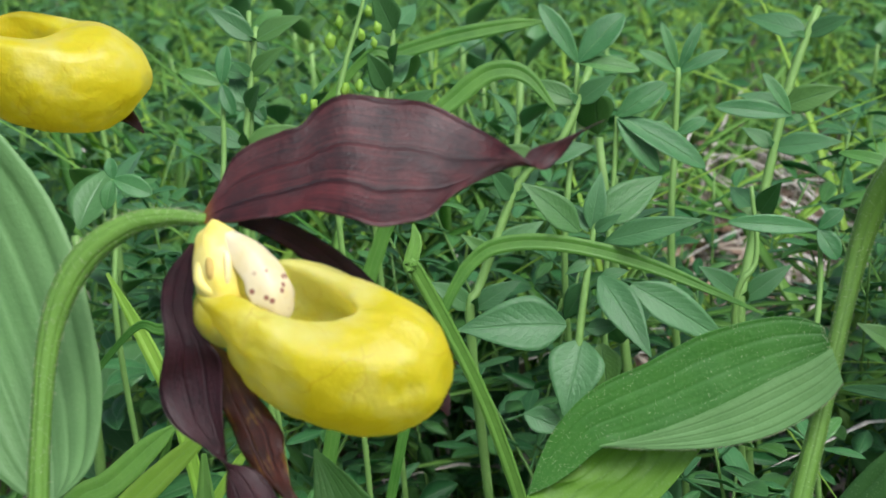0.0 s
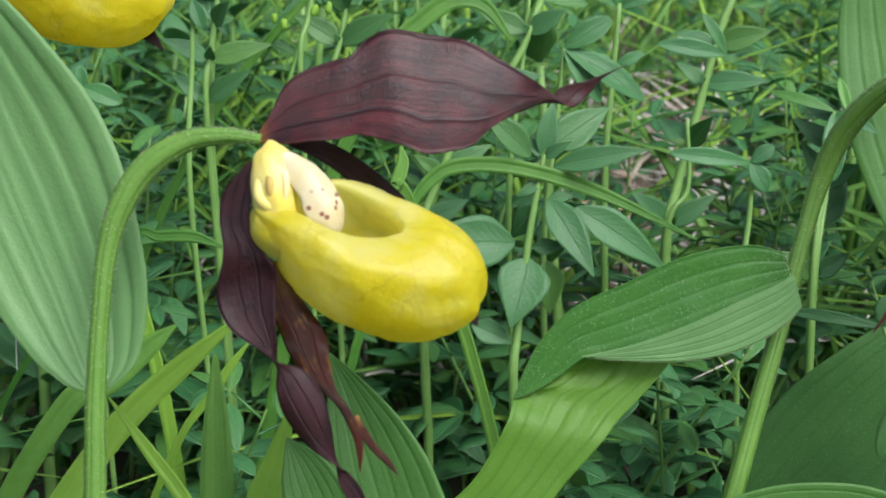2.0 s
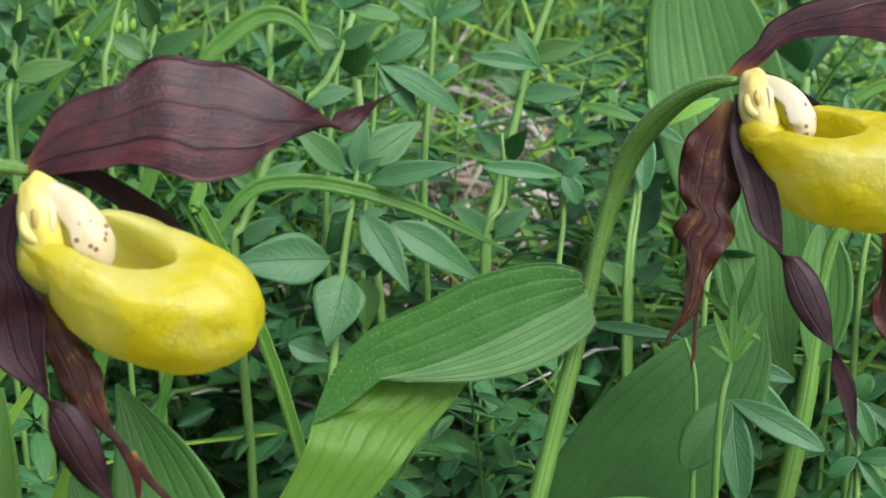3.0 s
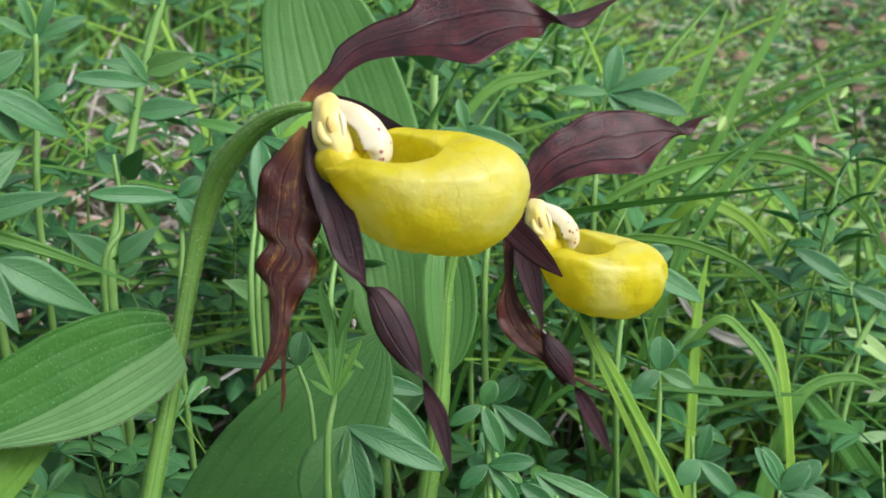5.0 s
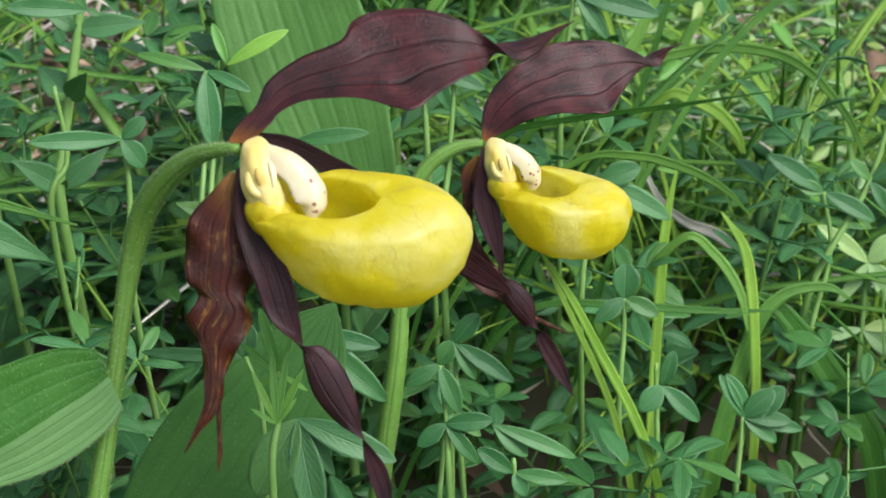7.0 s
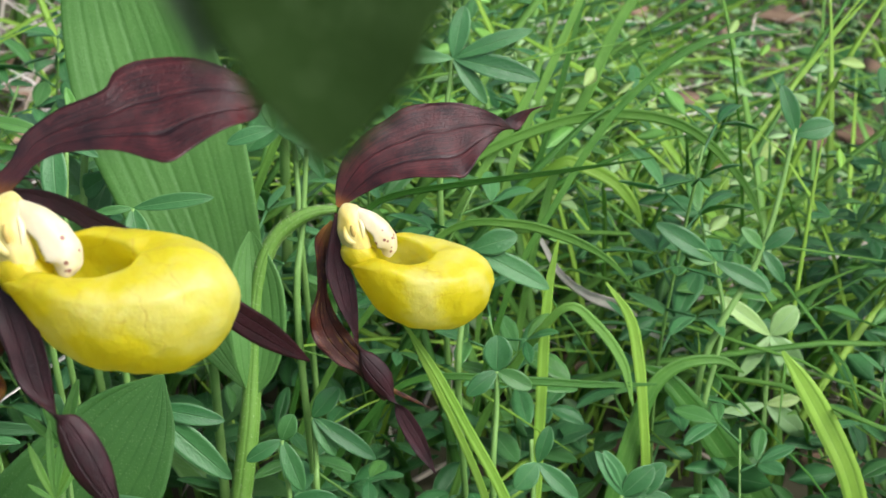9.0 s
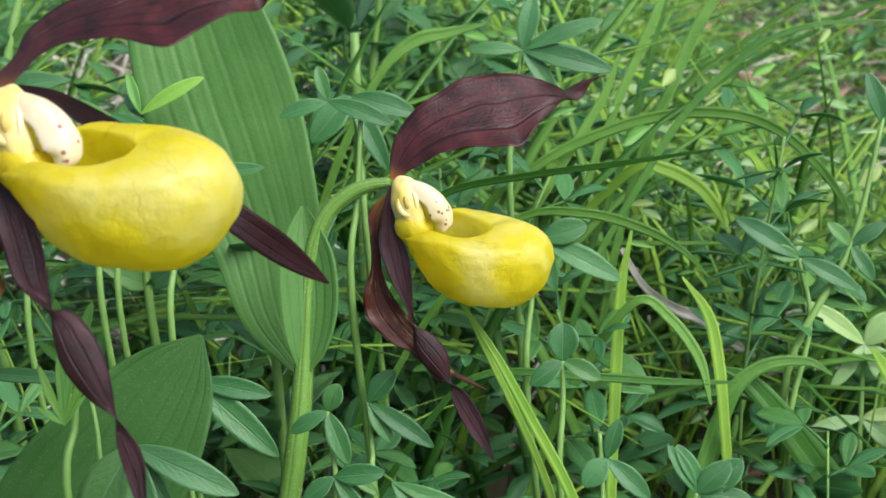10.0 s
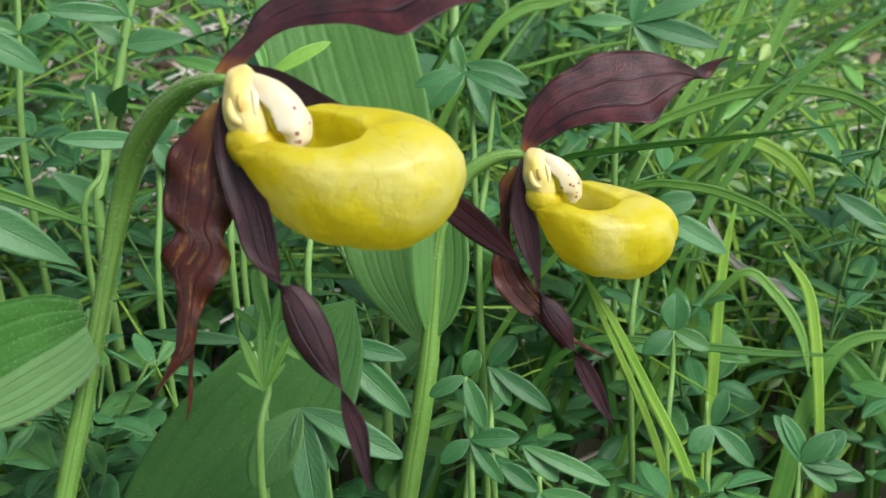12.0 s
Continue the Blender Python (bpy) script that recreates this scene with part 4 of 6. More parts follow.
def orchid_far():
    view = facing(75.4, 2.5, 15.5)
    base = (-0.1971, 0.2417, 0.2497)
    u = 0.00011
    plant = thing("orchid", (base[0] - 0.03, base[1], 0.0), "lady's slipper orchid, its yellow pouch beside a broad leaf", "orchid", "orchids")
    orchid_stem(plant, [(-0.1972, 0.2420, 0.2507, 0.0010), (-0.2034, 0.2400, 0.2499, 0.0015), (-0.2096, 0.2369, 0.2450, 0.0020), (-0.2134, 0.2327, 0.2336, 0.0020), (-0.2144, 0.2267, 0.2126, 0.0018), (-0.2140, 0.2182, 0.1811, 0.0018)])
    part("lip", pouch(bmesh.new(), (-0.1759, 0.2451, 0.2395), view, 7, 0.01980, 0.01175, 0.01132), LIP, plant, "bright yellow inflated pouch")
    blade("petal", plant, [(-0.1946, 0.2487, 0.2466, 0.0013), (-0.1845, 0.2553, 0.2390, 0.0029), (-0.1696, 0.2542, 0.2317, 0.0027), (-0.1636, 0.2530, 0.2297, 0.0016), (-0.1598, 0.2520, 0.2264, 0.0002)], view, PETAL_SIDE, cup=0.2, count=24)
    blade("dorsal_sepal", plant, [(-0.1972, 0.2422, 0.2514, 0.0011), (-0.1906, 0.2449, 0.2579, 0.0054), (-0.1778, 0.2492, 0.2626, 0.0087), (-0.1657, 0.2535, 0.2630, 0.0054), (-0.1577, 0.2567, 0.2637, 0.0004)], view, PETAL, cup=-0.2, count=30)
    column(plant, view, (-0.1961, 0.2413, 0.2512), u, 0.75, 4)
    return plant


orchid_one()
orchid_two()
orchid_three()
orchid_far()


# ---- other leaves of the orchid patch ----
def single_leaf(points, view, material, label, **shape):
    x, y, z, w = points[0]
    t = thing("orchid_leaf", (x, y, 0.0), label, "leaf")
    rows = [(x, y, -0.01, 0.003), (x, y, z * 0.5, 0.0026), (x, y, z, 0.0022)]
    part("stalk", tube(bmesh.new(), rows, 10, 10), STEM, t)
    part("blade", sheet(bmesh.new(), points, view[2], **shape), material, t)
    return t


single_leaf([(-0.0995, 0.2112, 0.1331, 0.0022), (-0.1017, 0.2133, 0.1416, 0.0109), (-0.1048, 0.2158, 0.1510, 0.0109), (-0.1088, 0.2184, 0.1602, 0.0081), (-0.1130, 0.2210, 0.1682, 0.0039), (-0.1171, 0.2232, 0.1745, 0.0003)], facing(71.5, -1.5, 8.5), ORCHID_LEAF, "upright green leaf below a flower", cup=0.25, pleat=0.006, pleats=9, count=28, wide=22, thick=0.0005)
single_leaf([(-0.1102, 0.2011, 0.1390, 0.0021), (-0.1130, 0.2037, 0.1492, 0.0063), (-0.1169, 0.2056, 0.1572, 0.0049), (-0.1210, 0.2075, 0.1632, 0.0003)], facing(71.5, -1.5, 8.5), ORCHID_LEAF, "short green leaf low among grass", cup=0.25, pleat=0.02, pleats=7, count=22, wide=16, thick=0.0005)
single_leaf([(0.0058, 0.2415, 0.1314, 0.0023), (-0.0063, 0.2420, 0.1395, 0.0069), (-0.0236, 0.2400, 0.1414, 0.0067), (-0.0394, 0.2371, 0.1386, 0.0046), (-0.0482, 0.2350, 0.1349, 0.0003)], facing(71.5, -1.5, 8.5), ORCHID_LEAF, "low spreading green leaf", cup=0.2, pleat=0.006, pleats=9, count=24, wide=18, thick=0.0005)


# ---- meadow herbs ----
OVAL = ((0, 0.08), (0.15, 0.55), (0.38, 0.95), (0.6, 1.0), (0.82, 0.72), (0.95, 0.34), (1, 0.05))
POINTED = ((0, 0.10), (0.10, 0.52), (0.26, 0.97), (0.42, 1.0), (0.62, 0.76), (0.82, 0.38), (1, 0.03))


def leaflet(bm, a, b, w, out, cup=0.25, sag=0.0, count=8, wide=4, thick=0.0003, outline=OVAL):
    """Leaf from its foot a to its tip b."""
    a, b = Vector(a), Vector(b)
    out = Vector(out).normalized()
    rows = []
    for f, k in outline:
        p = a.lerp(b, f) + out * (sag * 4 * f * (1 - f) * (b - a).length)
        rows.append((*p, w * k))
    return sheet(bm, rows, out, cup=cup, count=count, wide=wide, thick=thick)


def herb(name, label, category, group, stem_rows, leaves, material, out, extra=None, pointed=False):
    """A herb of its own: a stem to the ground and leaves given as (foot, tip, half width)."""
    x, y, z, r = stem_rows[-1]
    t = thing(name, (x, y, 0.0), label, category, group)
    if z > 0.01:
        stem_rows = [*stem_rows, (x + 0.004, y + 0.003, z * 0.5, r), (x + 0.005, y + 0.004, -0.01, r)]
    part("stem", tube(bmesh.new(), stem_rows, 22, 8), HERB_STEM, t)
    for foot, tip, w in leaves:
        w *= 1.0 if pointed else 0.86
        lift = Vector((0, 0, 0.35 + 0.3 * noise.noise(Vector(tip) * 300)))
        part("leaf", leaflet(bmesh.new(), foot, tip, w, Vector(out) + lift, cup=0.3, sag=0.06, count=14, wide=8, outline=POINTED if pointed else OVAL), material, t)
    if extra:
        extra(t)
    return t


def spread(rows):
    """Leaves from rows: a foot and its width, then tips with half widths."""
    foot = rows[0][:3]
    return [(foot, r[:3], r[3]) for r in rows[1:]]


V0, V2, V5, V9, V11, V12 = facing(75.4, 2.5, 15.5), facing(71.5, -1.5, 8.5), facing(69.6, -0.6, -7.3), facing(67.9, 1.1, -4.2), facing(69.2, 1.8, -2.2), facing(66.9, -0.4, -2.9)

herb("mint_herb", "upright herb with broad pointed paired grey-green leaves", "herb", "", [(-0.0923, 0.3812, 0.1835, 0.0006), (-0.0941, 0.3773, 0.1717, 0.0009), (-0.0957, 0.3725, 0.1568, 0.0011), (-0.0969, 0.3674, 0.1404, 0.0012), (-0.0974, 0.3630, 0.1255, 0.0013), (-0.0973, 0.3587, 0.1106, 0.0014)],
     [((-0.0943, 0.3787, 0.1769), (-0.0919, 0.3837, 0.1920), 0.0031), ((-0.0921, 0.3797, 0.1783), (-0.0762, 0.3912, 0.1893), 0.0053), ((-0.0904, 0.3787, 0.1734), (-0.0637, 0.3808, 0.1798), 0.0036), ((-0.0973, 0.3778, 0.1762), (-0.1122, 0.3739, 0.1906), 0.0042), ((-0.0935, 0.3787, 0.1761), (-0.0856, 0.3780, 0.1816), 0.0019), ((-0.0950, 0.3783, 0.1762), (-0.1004, 0.3822, 0.1831), 0.0016), ((-0.0944, 0.3746, 0.1627), (-0.1022, 0.3777, 0.1508), 0.0037), ((-0.0915, 0.3758, 0.1644), (-0.0761, 0.3655, 0.1452), 0.0051), ((-0.0831, 0.3772, 0.1621), (-0.0560, 0.3828, 0.1431), 0.0053), ((-0.1000, 0.3701, 0.1521), (-0.1276, 0.3591, 0.1528), 0.0075), ((-0.0956, 0.3699, 0.1478), (-0.0987, 0.3577, 0.1304), 0.0075), ((-0.0907, 0.3709, 0.1469), (-0.0889, 0.3709, 0.1306), 0.0047), ((-0.0915, 0.3756, 0.1638), (-0.0837, 0.3781, 0.1657), 0.0019), ((-0.0939, 0.3764, 0.1687), (-0.1006, 0.3737, 0.1651), 0.0019), ((-0.1103, 0.3608, 0.1291), (-0.0980, 0.3623, 0.1237), 0.0037), ((-0.0947, 0.3710, 0.1508), (-0.0857, 0.3735, 0.1513), 0.0025)], MINT, V0[2], pointed=True)

def leafy_stem(rows, seed, material=MINT):
    """A stout herb: pairs of pointed leaves and a tuft of young ones at each joint."""
    r = np.random.default_rng(seed)
    line = spline(rows, 24)
    leaves = []
    for k in range(2, 23, 5):
        foot = Vector(line[k][:3])
        a = r.uniform(0, math.tau)
        for turn, size in ((0, 1.0), (math.pi, 0.9), (1.4, 0.45), (4.5, 0.4)):
            d = Vector((math.cos(a + turn), math.sin(a + turn) * 0.6, r.uniform(0.1, 0.8))).normalized()
            long = size * r.uniform(0.012, 0.021)
            leaves.append((tuple(foot), tuple(foot + d * long), long * r.uniform(0.17, 0.24)))
    return herb("leafy_herb", "stout pale green stem with paired pointed leaves", "herb", "leafy herbs", rows, leaves, material, V0[2], pointed=True)


leafy_stem([(-0.0372, 0.4576, 0.2283, 0.0013), (-0.0443, 0.4500, 0.2083, 0.0014), (-0.0485, 0.4438, 0.1905, 0.0014), (-0.0499, 0.4412, 0.1827, 0.0015), (-0.0556, 0.4316, 0.1547, 0.0016), (-0.0576, 0.4255, 0.1356, 0.0017)], 81)
leafy_stem([(-0.1005, 0.4167, 0.2160, 0.0011), (-0.1069, 0.4096, 0.1971, 0.0012), (-0.1161, 0.4048, 0.1886, 0.0012), (-0.1214, 0.4010, 0.1799, 0.0013), (-0.1257, 0.3963, 0.1673, 0.0014), (-0.1299, 0.3915, 0.1547, 0.0014), (-0.1319, 0.3878, 0.1437, 0.0015)], 82)
leafy_stem([(-0.0063, 0.4410, 0.1813, 0.0010), (-0.0082, 0.4367, 0.1683, 0.0011), (-0.0098, 0.4307, 0.1489, 0.0012), (-0.0104, 0.4234, 0.1245, 0.0013)], 83)
leafy_stem([(-0.1594, 0.4169, 0.2307, 0.0008), (-0.1601, 0.4125, 0.2161, 0.0009), (-0.1615, 0.4084, 0.2031, 0.0010), (-0.1637, 0.4003, 0.1772, 0.0010)], 84)
leafy_stem([(-0.1919, 0.3878, 0.2321, 0.0008), (-0.1928, 0.3830, 0.2166, 0.0009), (-0.1937, 0.3783, 0.2011, 0.0010), (-0.1937, 0.3729, 0.1825, 0.0010)], 85)

herb("mint_herb", "herb with narrow pale green leaves among grass", "herb", "", [(0.2074, 0.4379, 0.0977, 0.0007), (0.2054, 0.4304, 0.0779, 0.0009), (0.2031, 0.4204, 0.0515, 0.0011)],
     spread([(0.2072, 0.4369, 0.0962, 0.0002), (0.1889, 0.4418, 0.1092, 0.0035), (0.2162, 0.4393, 0.1052, 0.0046), (0.2168, 0.4305, 0.0832, 0.0053), (0.1958, 0.4318, 0.0836, 0.0026)]) + spread([(0.2053, 0.4288, 0.0748, 0.0002), (0.2179, 0.4238, 0.0648, 0.0042), (0.1883, 0.4279, 0.0718, 0.0025), (0.2168, 0.4286, 0.0762, 0.0025)]), PALE, facing(69.2, 1.6, -2.6)[2])
herb("mint_herb", "low herb with pale green leaves on the open side", "herb", "", [(0.2475, 0.5861, 0.0972, 0.0009), (0.2457, 0.5788, 0.0778, 0.0012), (0.2429, 0.5675, 0.0477, 0.0012)],
     spread([(0.2473, 0.5853, 0.0963, 0.0002), (0.2613, 0.5871, 0.1036, 0.0037), (0.2337, 0.5884, 0.1044, 0.0037), (0.2582, 0.5807, 0.0864, 0.0037), (0.2307, 0.5826, 0.0889, 0.0032)]) + spread([(0.2455, 0.5784, 0.0780, 0.0002), (0.2612, 0.5748, 0.0712, 0.0037), (0.2276, 0.5763, 0.0722, 0.0035)]), PALE, facing(69.2, 1.6, -2.6)[2])

CL = "slender clover with three-part bluish green leaves"
herb("clover_plant", CL, "clover", "clovers", [(-0.0340, 0.3892, 0.1754, 0.0006), (-0.0334, 0.3867, 0.1617, 0.0008), (-0.0343, 0.3790, 0.1321, 0.0009)], spread([(-0.0343, 0.3889, 0.1758, 0.0002), (-0.0577, 0.3823, 0.1788, 0.0030), (-0.0280, 0.3914, 0.1807, 0.0026), (-0.0291, 0.3873, 0.1679, 0.0036)]), CLOVER, V0[2])
herb("clover_plant", CL, "clover", "clovers", [(-0.0927, 0.4169, 0.2012, 0.0007), (-0.0934, 0.4124, 0.1815, 0.0008), (-0.0947, 0.4010, 0.1381, 0.0010)], spread([(-0.0927, 0.4166, 0.2012, 0.0002), (-0.0789, 0.4227, 0.2102, 0.0043), (-0.0673, 0.4187, 0.1859, 0.0049), (-0.0805, 0.4151, 0.1853, 0.0040)]), CLOVER, V0[2])
herb("clover_plant", CL, "clover", "clovers", [(-0.1043, 0.4179, 0.2170, 0.0007), (-0.1051, 0.4136, 0.1980, 0.0008), (-0.1064, 0.4021, 0.1547, 0.0010)], spread([(-0.1042, 0.4176, 0.2171, 0.0002), (-0.1155, 0.4186, 0.2342, 0.0036), (-0.0915, 0.4245, 0.2302, 0.0050), (-0.0866, 0.4215, 0.2142, 0.0030)]), CLOVER, V0[2])
herb("clover_plant", CL, "clover", "clovers", [(-0.1958, 0.3702, 0.2179, 0.0006), (-0.1954, 0.3668, 0.2012, 0.0008), (-0.1940, 0.3578, 0.1643, 0.0009)], spread([(-0.1960, 0.3699, 0.2182, 0.0002), (-0.1949, 0.3727, 0.2286, 0.0027), (-0.2072, 0.3673, 0.2218, 0.0028), (-0.1922, 0.3681, 0.2099, 0.0027)]), CLOVER, V0[2])
herb("clover_plant", CL, "clover", "clovers", [(-0.2246, 0.3554, 0.1939, 0.0006), (-0.2238, 0.3523, 0.1781, 0.0008), (-0.2226, 0.3458, 0.1503, 0.0009)], spread([(-0.2244, 0.3551, 0.1939, 0.0002), (-0.2257, 0.3519, 0.1859, 0.0028), (-0.2134, 0.3564, 0.1895, 0.0035), (-0.2252, 0.3561, 0.1998, 0.0022)]), CLOVER, V0[2])
herb("clover_plant", CL, "clover", "clovers", [(-0.0536, 0.4123, 0.1822, 0.0006), (-0.0518, 0.4083, 0.1616, 0.0008), (-0.0574, 0.4031, 0.1460, 0.0010)], spread([(-0.0432, 0.4201, 0.2013, 0.0002), (-0.0643, 0.4146, 0.2046, 0.0032), (-0.0401, 0.4199, 0.1997, 0.0013), (-0.0514, 0.4214, 0.2133, 0.0023)]), CLOVER, V0[2])
herb("clover_plant", CL, "clover", "clovers", [(0.0509, 0.4405, 0.1814, 0.0007), (0.0531, 0.4358, 0.1655, 0.0008), (0.0537, 0.4273, 0.1403, 0.0010)], spread([(0.0509, 0.4402, 0.1815, 0.0002), (0.0390, 0.4353, 0.1696, 0.0054), (0.0698, 0.4370, 0.1764, 0.0040), (0.0609, 0.4315, 0.1613, 0.0035)]), CLOVER, V11[2])
herb("clover_plant", CL, "clover", "clovers", [(0.1019, 0.4500, 0.1911, 0.0007), (0.0992, 0.4450, 0.1748, 0.0008), (0.0966, 0.4371, 0.1524, 0.0010)], spread([(0.1019, 0.4496, 0.1912, 0.0002), (0.1277, 0.4444, 0.1852, 0.0044), (0.1059, 0.4550, 0.2060, 0.0037), (0.1113, 0.4429, 0.1788, 0.0030), (0.0855, 0.4505, 0.1916, 0.0025), (0.1262, 0.4508, 0.1990, 0.0030)]), CLOVER, V9[2])
herb("clover_plant", CL, "clover", "clovers", [(0.0532, 0.3649, 0.1203, 0.0006), (0.0537, 0.3609, 0.1081, 0.0007), (0.0537, 0.3574, 0.0982, 0.0009)], spread([(0.0532, 0.3646, 0.1204, 0.0001), (0.0605, 0.3669, 0.1279, 0.0033), (0.0587, 0.3595, 0.1111, 0.0025), (0.0695, 0.3586, 0.1098, 0.0030)]), CLOVER, V9[2])
herb("clover_plant", CL, "clover", "clovers", [(0.0123, 0.3472, 0.1369, 0.0006), (0.0106, 0.3437, 0.1257, 0.0007), (0.0099, 0.3390, 0.1125, 0.0008)], spread([(0.0123, 0.3470, 0.1370, 0.0001), (0.0307, 0.3439, 0.1338, 0.0030), (0.0317, 0.3381, 0.1204, 0.0041), (0.0032, 0.3488, 0.1406, 0.0022)]), CLOVER, V9[2])
herb("clover_plant", CL, "clover", "clovers", [(0.1029, 0.4108, 0.1455, 0.0006), (0.0997, 0.4052, 0.1295, 0.0008), (0.0972, 0.3974, 0.1082, 0.0010)], spread([(0.1028, 0.4102, 0.1457, 0.0002), (0.1160, 0.4105, 0.1496, 0.0042), (0.1245, 0.4034, 0.1352, 0.0042), (0.1060, 0.4033, 0.1327, 0.0029)]), CLOVER, V9[2])
herb("clover_plant", CL, "clover", "clovers", [(0.1053, 0.3791, 0.1228, 0.0006), (0.1049, 0.3754, 0.1123, 0.0008), (0.1032, 0.3680, 0.0920, 0.0009)], spread([(0.1053, 0.3791, 0.1228, 0.0002), (0.1059, 0.3826, 0.1324, 0.0048), (0.1149, 0.3757, 0.1185, 0.0031), (0.0965, 0.3763, 0.1172, 0.0031)]), CLOVER, V9[2])
herb("clover_plant", CL, "clover", "clovers", [(0.1802, 0.4213, 0.1324, 0.0007), (0.1825, 0.4142, 0.1135, 0.0008), (0.1746, 0.4039, 0.0850, 0.0010)], spread([(0.1802, 0.4213, 0.1324, 0.0002), (0.1621, 0.4268, 0.1438, 0.0039), (0.1964, 0.4157, 0.1240, 0.0034), (0.1709, 0.4219, 0.1351, 0.0030)]), CLOVER, V9[2])
herb("clover_plant", CL, "clover", "clovers", [(0.2068, 0.4351, 0.1705, 0.0007), (0.1955, 0.4222, 0.1353, 0.0010), (0.1753, 0.4102, 0.1007, 0.0012)], spread([(0.2067, 0.4342, 0.1683, 0.0002), (0.2185, 0.4341, 0.1710, 0.0041), (0.2023, 0.4393, 0.1828, 0.0034)]) + spread([(0.1953, 0.4216, 0.1355, 0.0002), (0.2056, 0.4231, 0.1417, 0.0027), (0.2014, 0.4170, 0.1261, 0.0027), (0.1887, 0.4243, 0.1421, 0.0024)]), CLOVER, V9[2])
herb("clover_plant", "clover stem with large oval leaflets before a dark leaf", "clover", "clovers", [(-0.0037, 0.3010, 0.1609, 0.0005), (-0.0012, 0.2968, 0.1544, 0.0005), (-0.0003, 0.2922, 0.1438, 0.0006), (-0.0003, 0.2858, 0.1268, 0.0008)],
     spread([(0.0071, 0.2912, 0.1498, 0.0001), (-0.0028, 0.2856, 0.1341, 0.0060), (0.0284, 0.2842, 0.1416, 0.0038), (0.0106, 0.2813, 0.1281, 0.0044), (0.0147, 0.2861, 0.1374, 0.0021)]) + spread([(-0.0040, 0.3009, 0.1607, 0.0001), (-0.0266, 0.3038, 0.1619, 0.0018), (-0.0024, 0.3031, 0.1684, 0.0031), (-0.0177, 0.3032, 0.1606, 0.0016)]), MINT, V5[2])
herb("clover_plant", "young clover shoot with upright narrow leaflets", "clover", "clovers", [(0.0032, 0.2674, 0.1787, 0.0006), (0.0026, 0.2644, 0.1692, 0.0007), (0.0009, 0.2590, 0.1527, 0.0008)],
     spread([(0.0035, 0.2669, 0.1782, 0.0001), (0.0001, 0.2718, 0.1907, 0.0015), (0.0070, 0.2707, 0.1903, 0.0014), (0.0087, 0.2650, 0.1750, 0.0007), (-0.0006, 0.2667, 0.1760, 0.0007), (-0.0036, 0.2701, 0.1835, 0.0010)]) + spread([(0.0023, 0.2584, 0.1720, 0.0001), (-0.0020, 0.2625, 0.1821, 0.0009), (0.0079, 0.2614, 0.1826, 0.0009), (0.0020, 0.2638, 0.1863, 0.0009), (0.0063, 0.2593, 0.1772, 0.0006), (-0.0025, 0.2597, 0.1752, 0.0006), (0.0051, 0.2632, 0.1859, 0.0009)]), FRESH, V5[2])
herb("clover_plant", CL, "clover", "clovers", [(0.0459, 0.3306, 0.1148, 0.0006), (0.0448, 0.3268, 0.1042, 0.0007), (0.0440, 0.3229, 0.0937, 0.0008)], spread([(0.0478, 0.3323, 0.1191, 0.0001), (0.0449, 0.3349, 0.1262, 0.0019), (0.0495, 0.3293, 0.1135, 0.0033), (0.0553, 0.3291, 0.1138, 0.0019)]) + spread([(0.0588, 0.3302, 0.1163, 0.0001), (0.0673, 0.3259, 0.1087, 0.0030), (0.0800, 0.3249, 0.1078, 0.0025)]), CLOVER, V12[2])
herb("clover_plant", CL, "clover", "clovers", [(0.1382, 0.3595, 0.0920, 0.0006), (0.1375, 0.3563, 0.0829, 0.0008), (0.1359, 0.3508, 0.0684, 0.0009)], spread([(0.1382, 0.3595, 0.0920, 0.0002), (0.1313, 0.3643, 0.1040, 0.0025), (0.1475, 0.3615, 0.0995, 0.0037), (0.1526, 0.3573, 0.0905, 0.0028), (0.1479, 0.3553, 0.0851, 0.0028)]), CLOVER, V12[2])

herb("clover_plant", CL, "clover", "clovers", [(-0.0112, 0.3998, 0.1901, 0.0006), (-0.0127, 0.3901, 0.1701, 0.0007), (-0.0144, 0.3775, 0.1465, 0.0009)], spread([(-0.0112, 0.3998, 0.1901, 0.0001), (-0.0297, 0.4044, 0.1937, 0.0021), (-0.0105, 0.3885, 0.1722, 0.0040), (0.0007, 0.3945, 0.1855, 0.0021)]), CLOVER, V9[2])
herb("clover_plant", "bright young clover leaves behind a flower", "clover", "clovers", [(-0.0097, 0.4121, 0.1814, 0.0006), (-0.0109, 0.4035, 0.1634, 0.0008), (-0.0126, 0.3904, 0.1389, 0.0009)], spread([(-0.0056, 0.4140, 0.1859, 0.0002), (0.0120, 0.4160, 0.1950, 0.0024), (-0.0092, 0.4202, 0.1963, 0.0018)]), FRESH, V9[2])
herb("clover_plant", CL, "clover", "clovers", [(0.0103, 0.3728, 0.1799, 0.0006), (0.0087, 0.3663, 0.1656, 0.0007), (0.0064, 0.3557, 0.1453, 0.0009)], spread([(0.0103, 0.3728, 0.1799, 0.0001), (0.0306, 0.3701, 0.1830, 0.0024), (0.0122, 0.3647, 0.1686, 0.0038), (0.0007, 0.3732, 0.1789, 0.0014)]), CLOVER, V9[2])
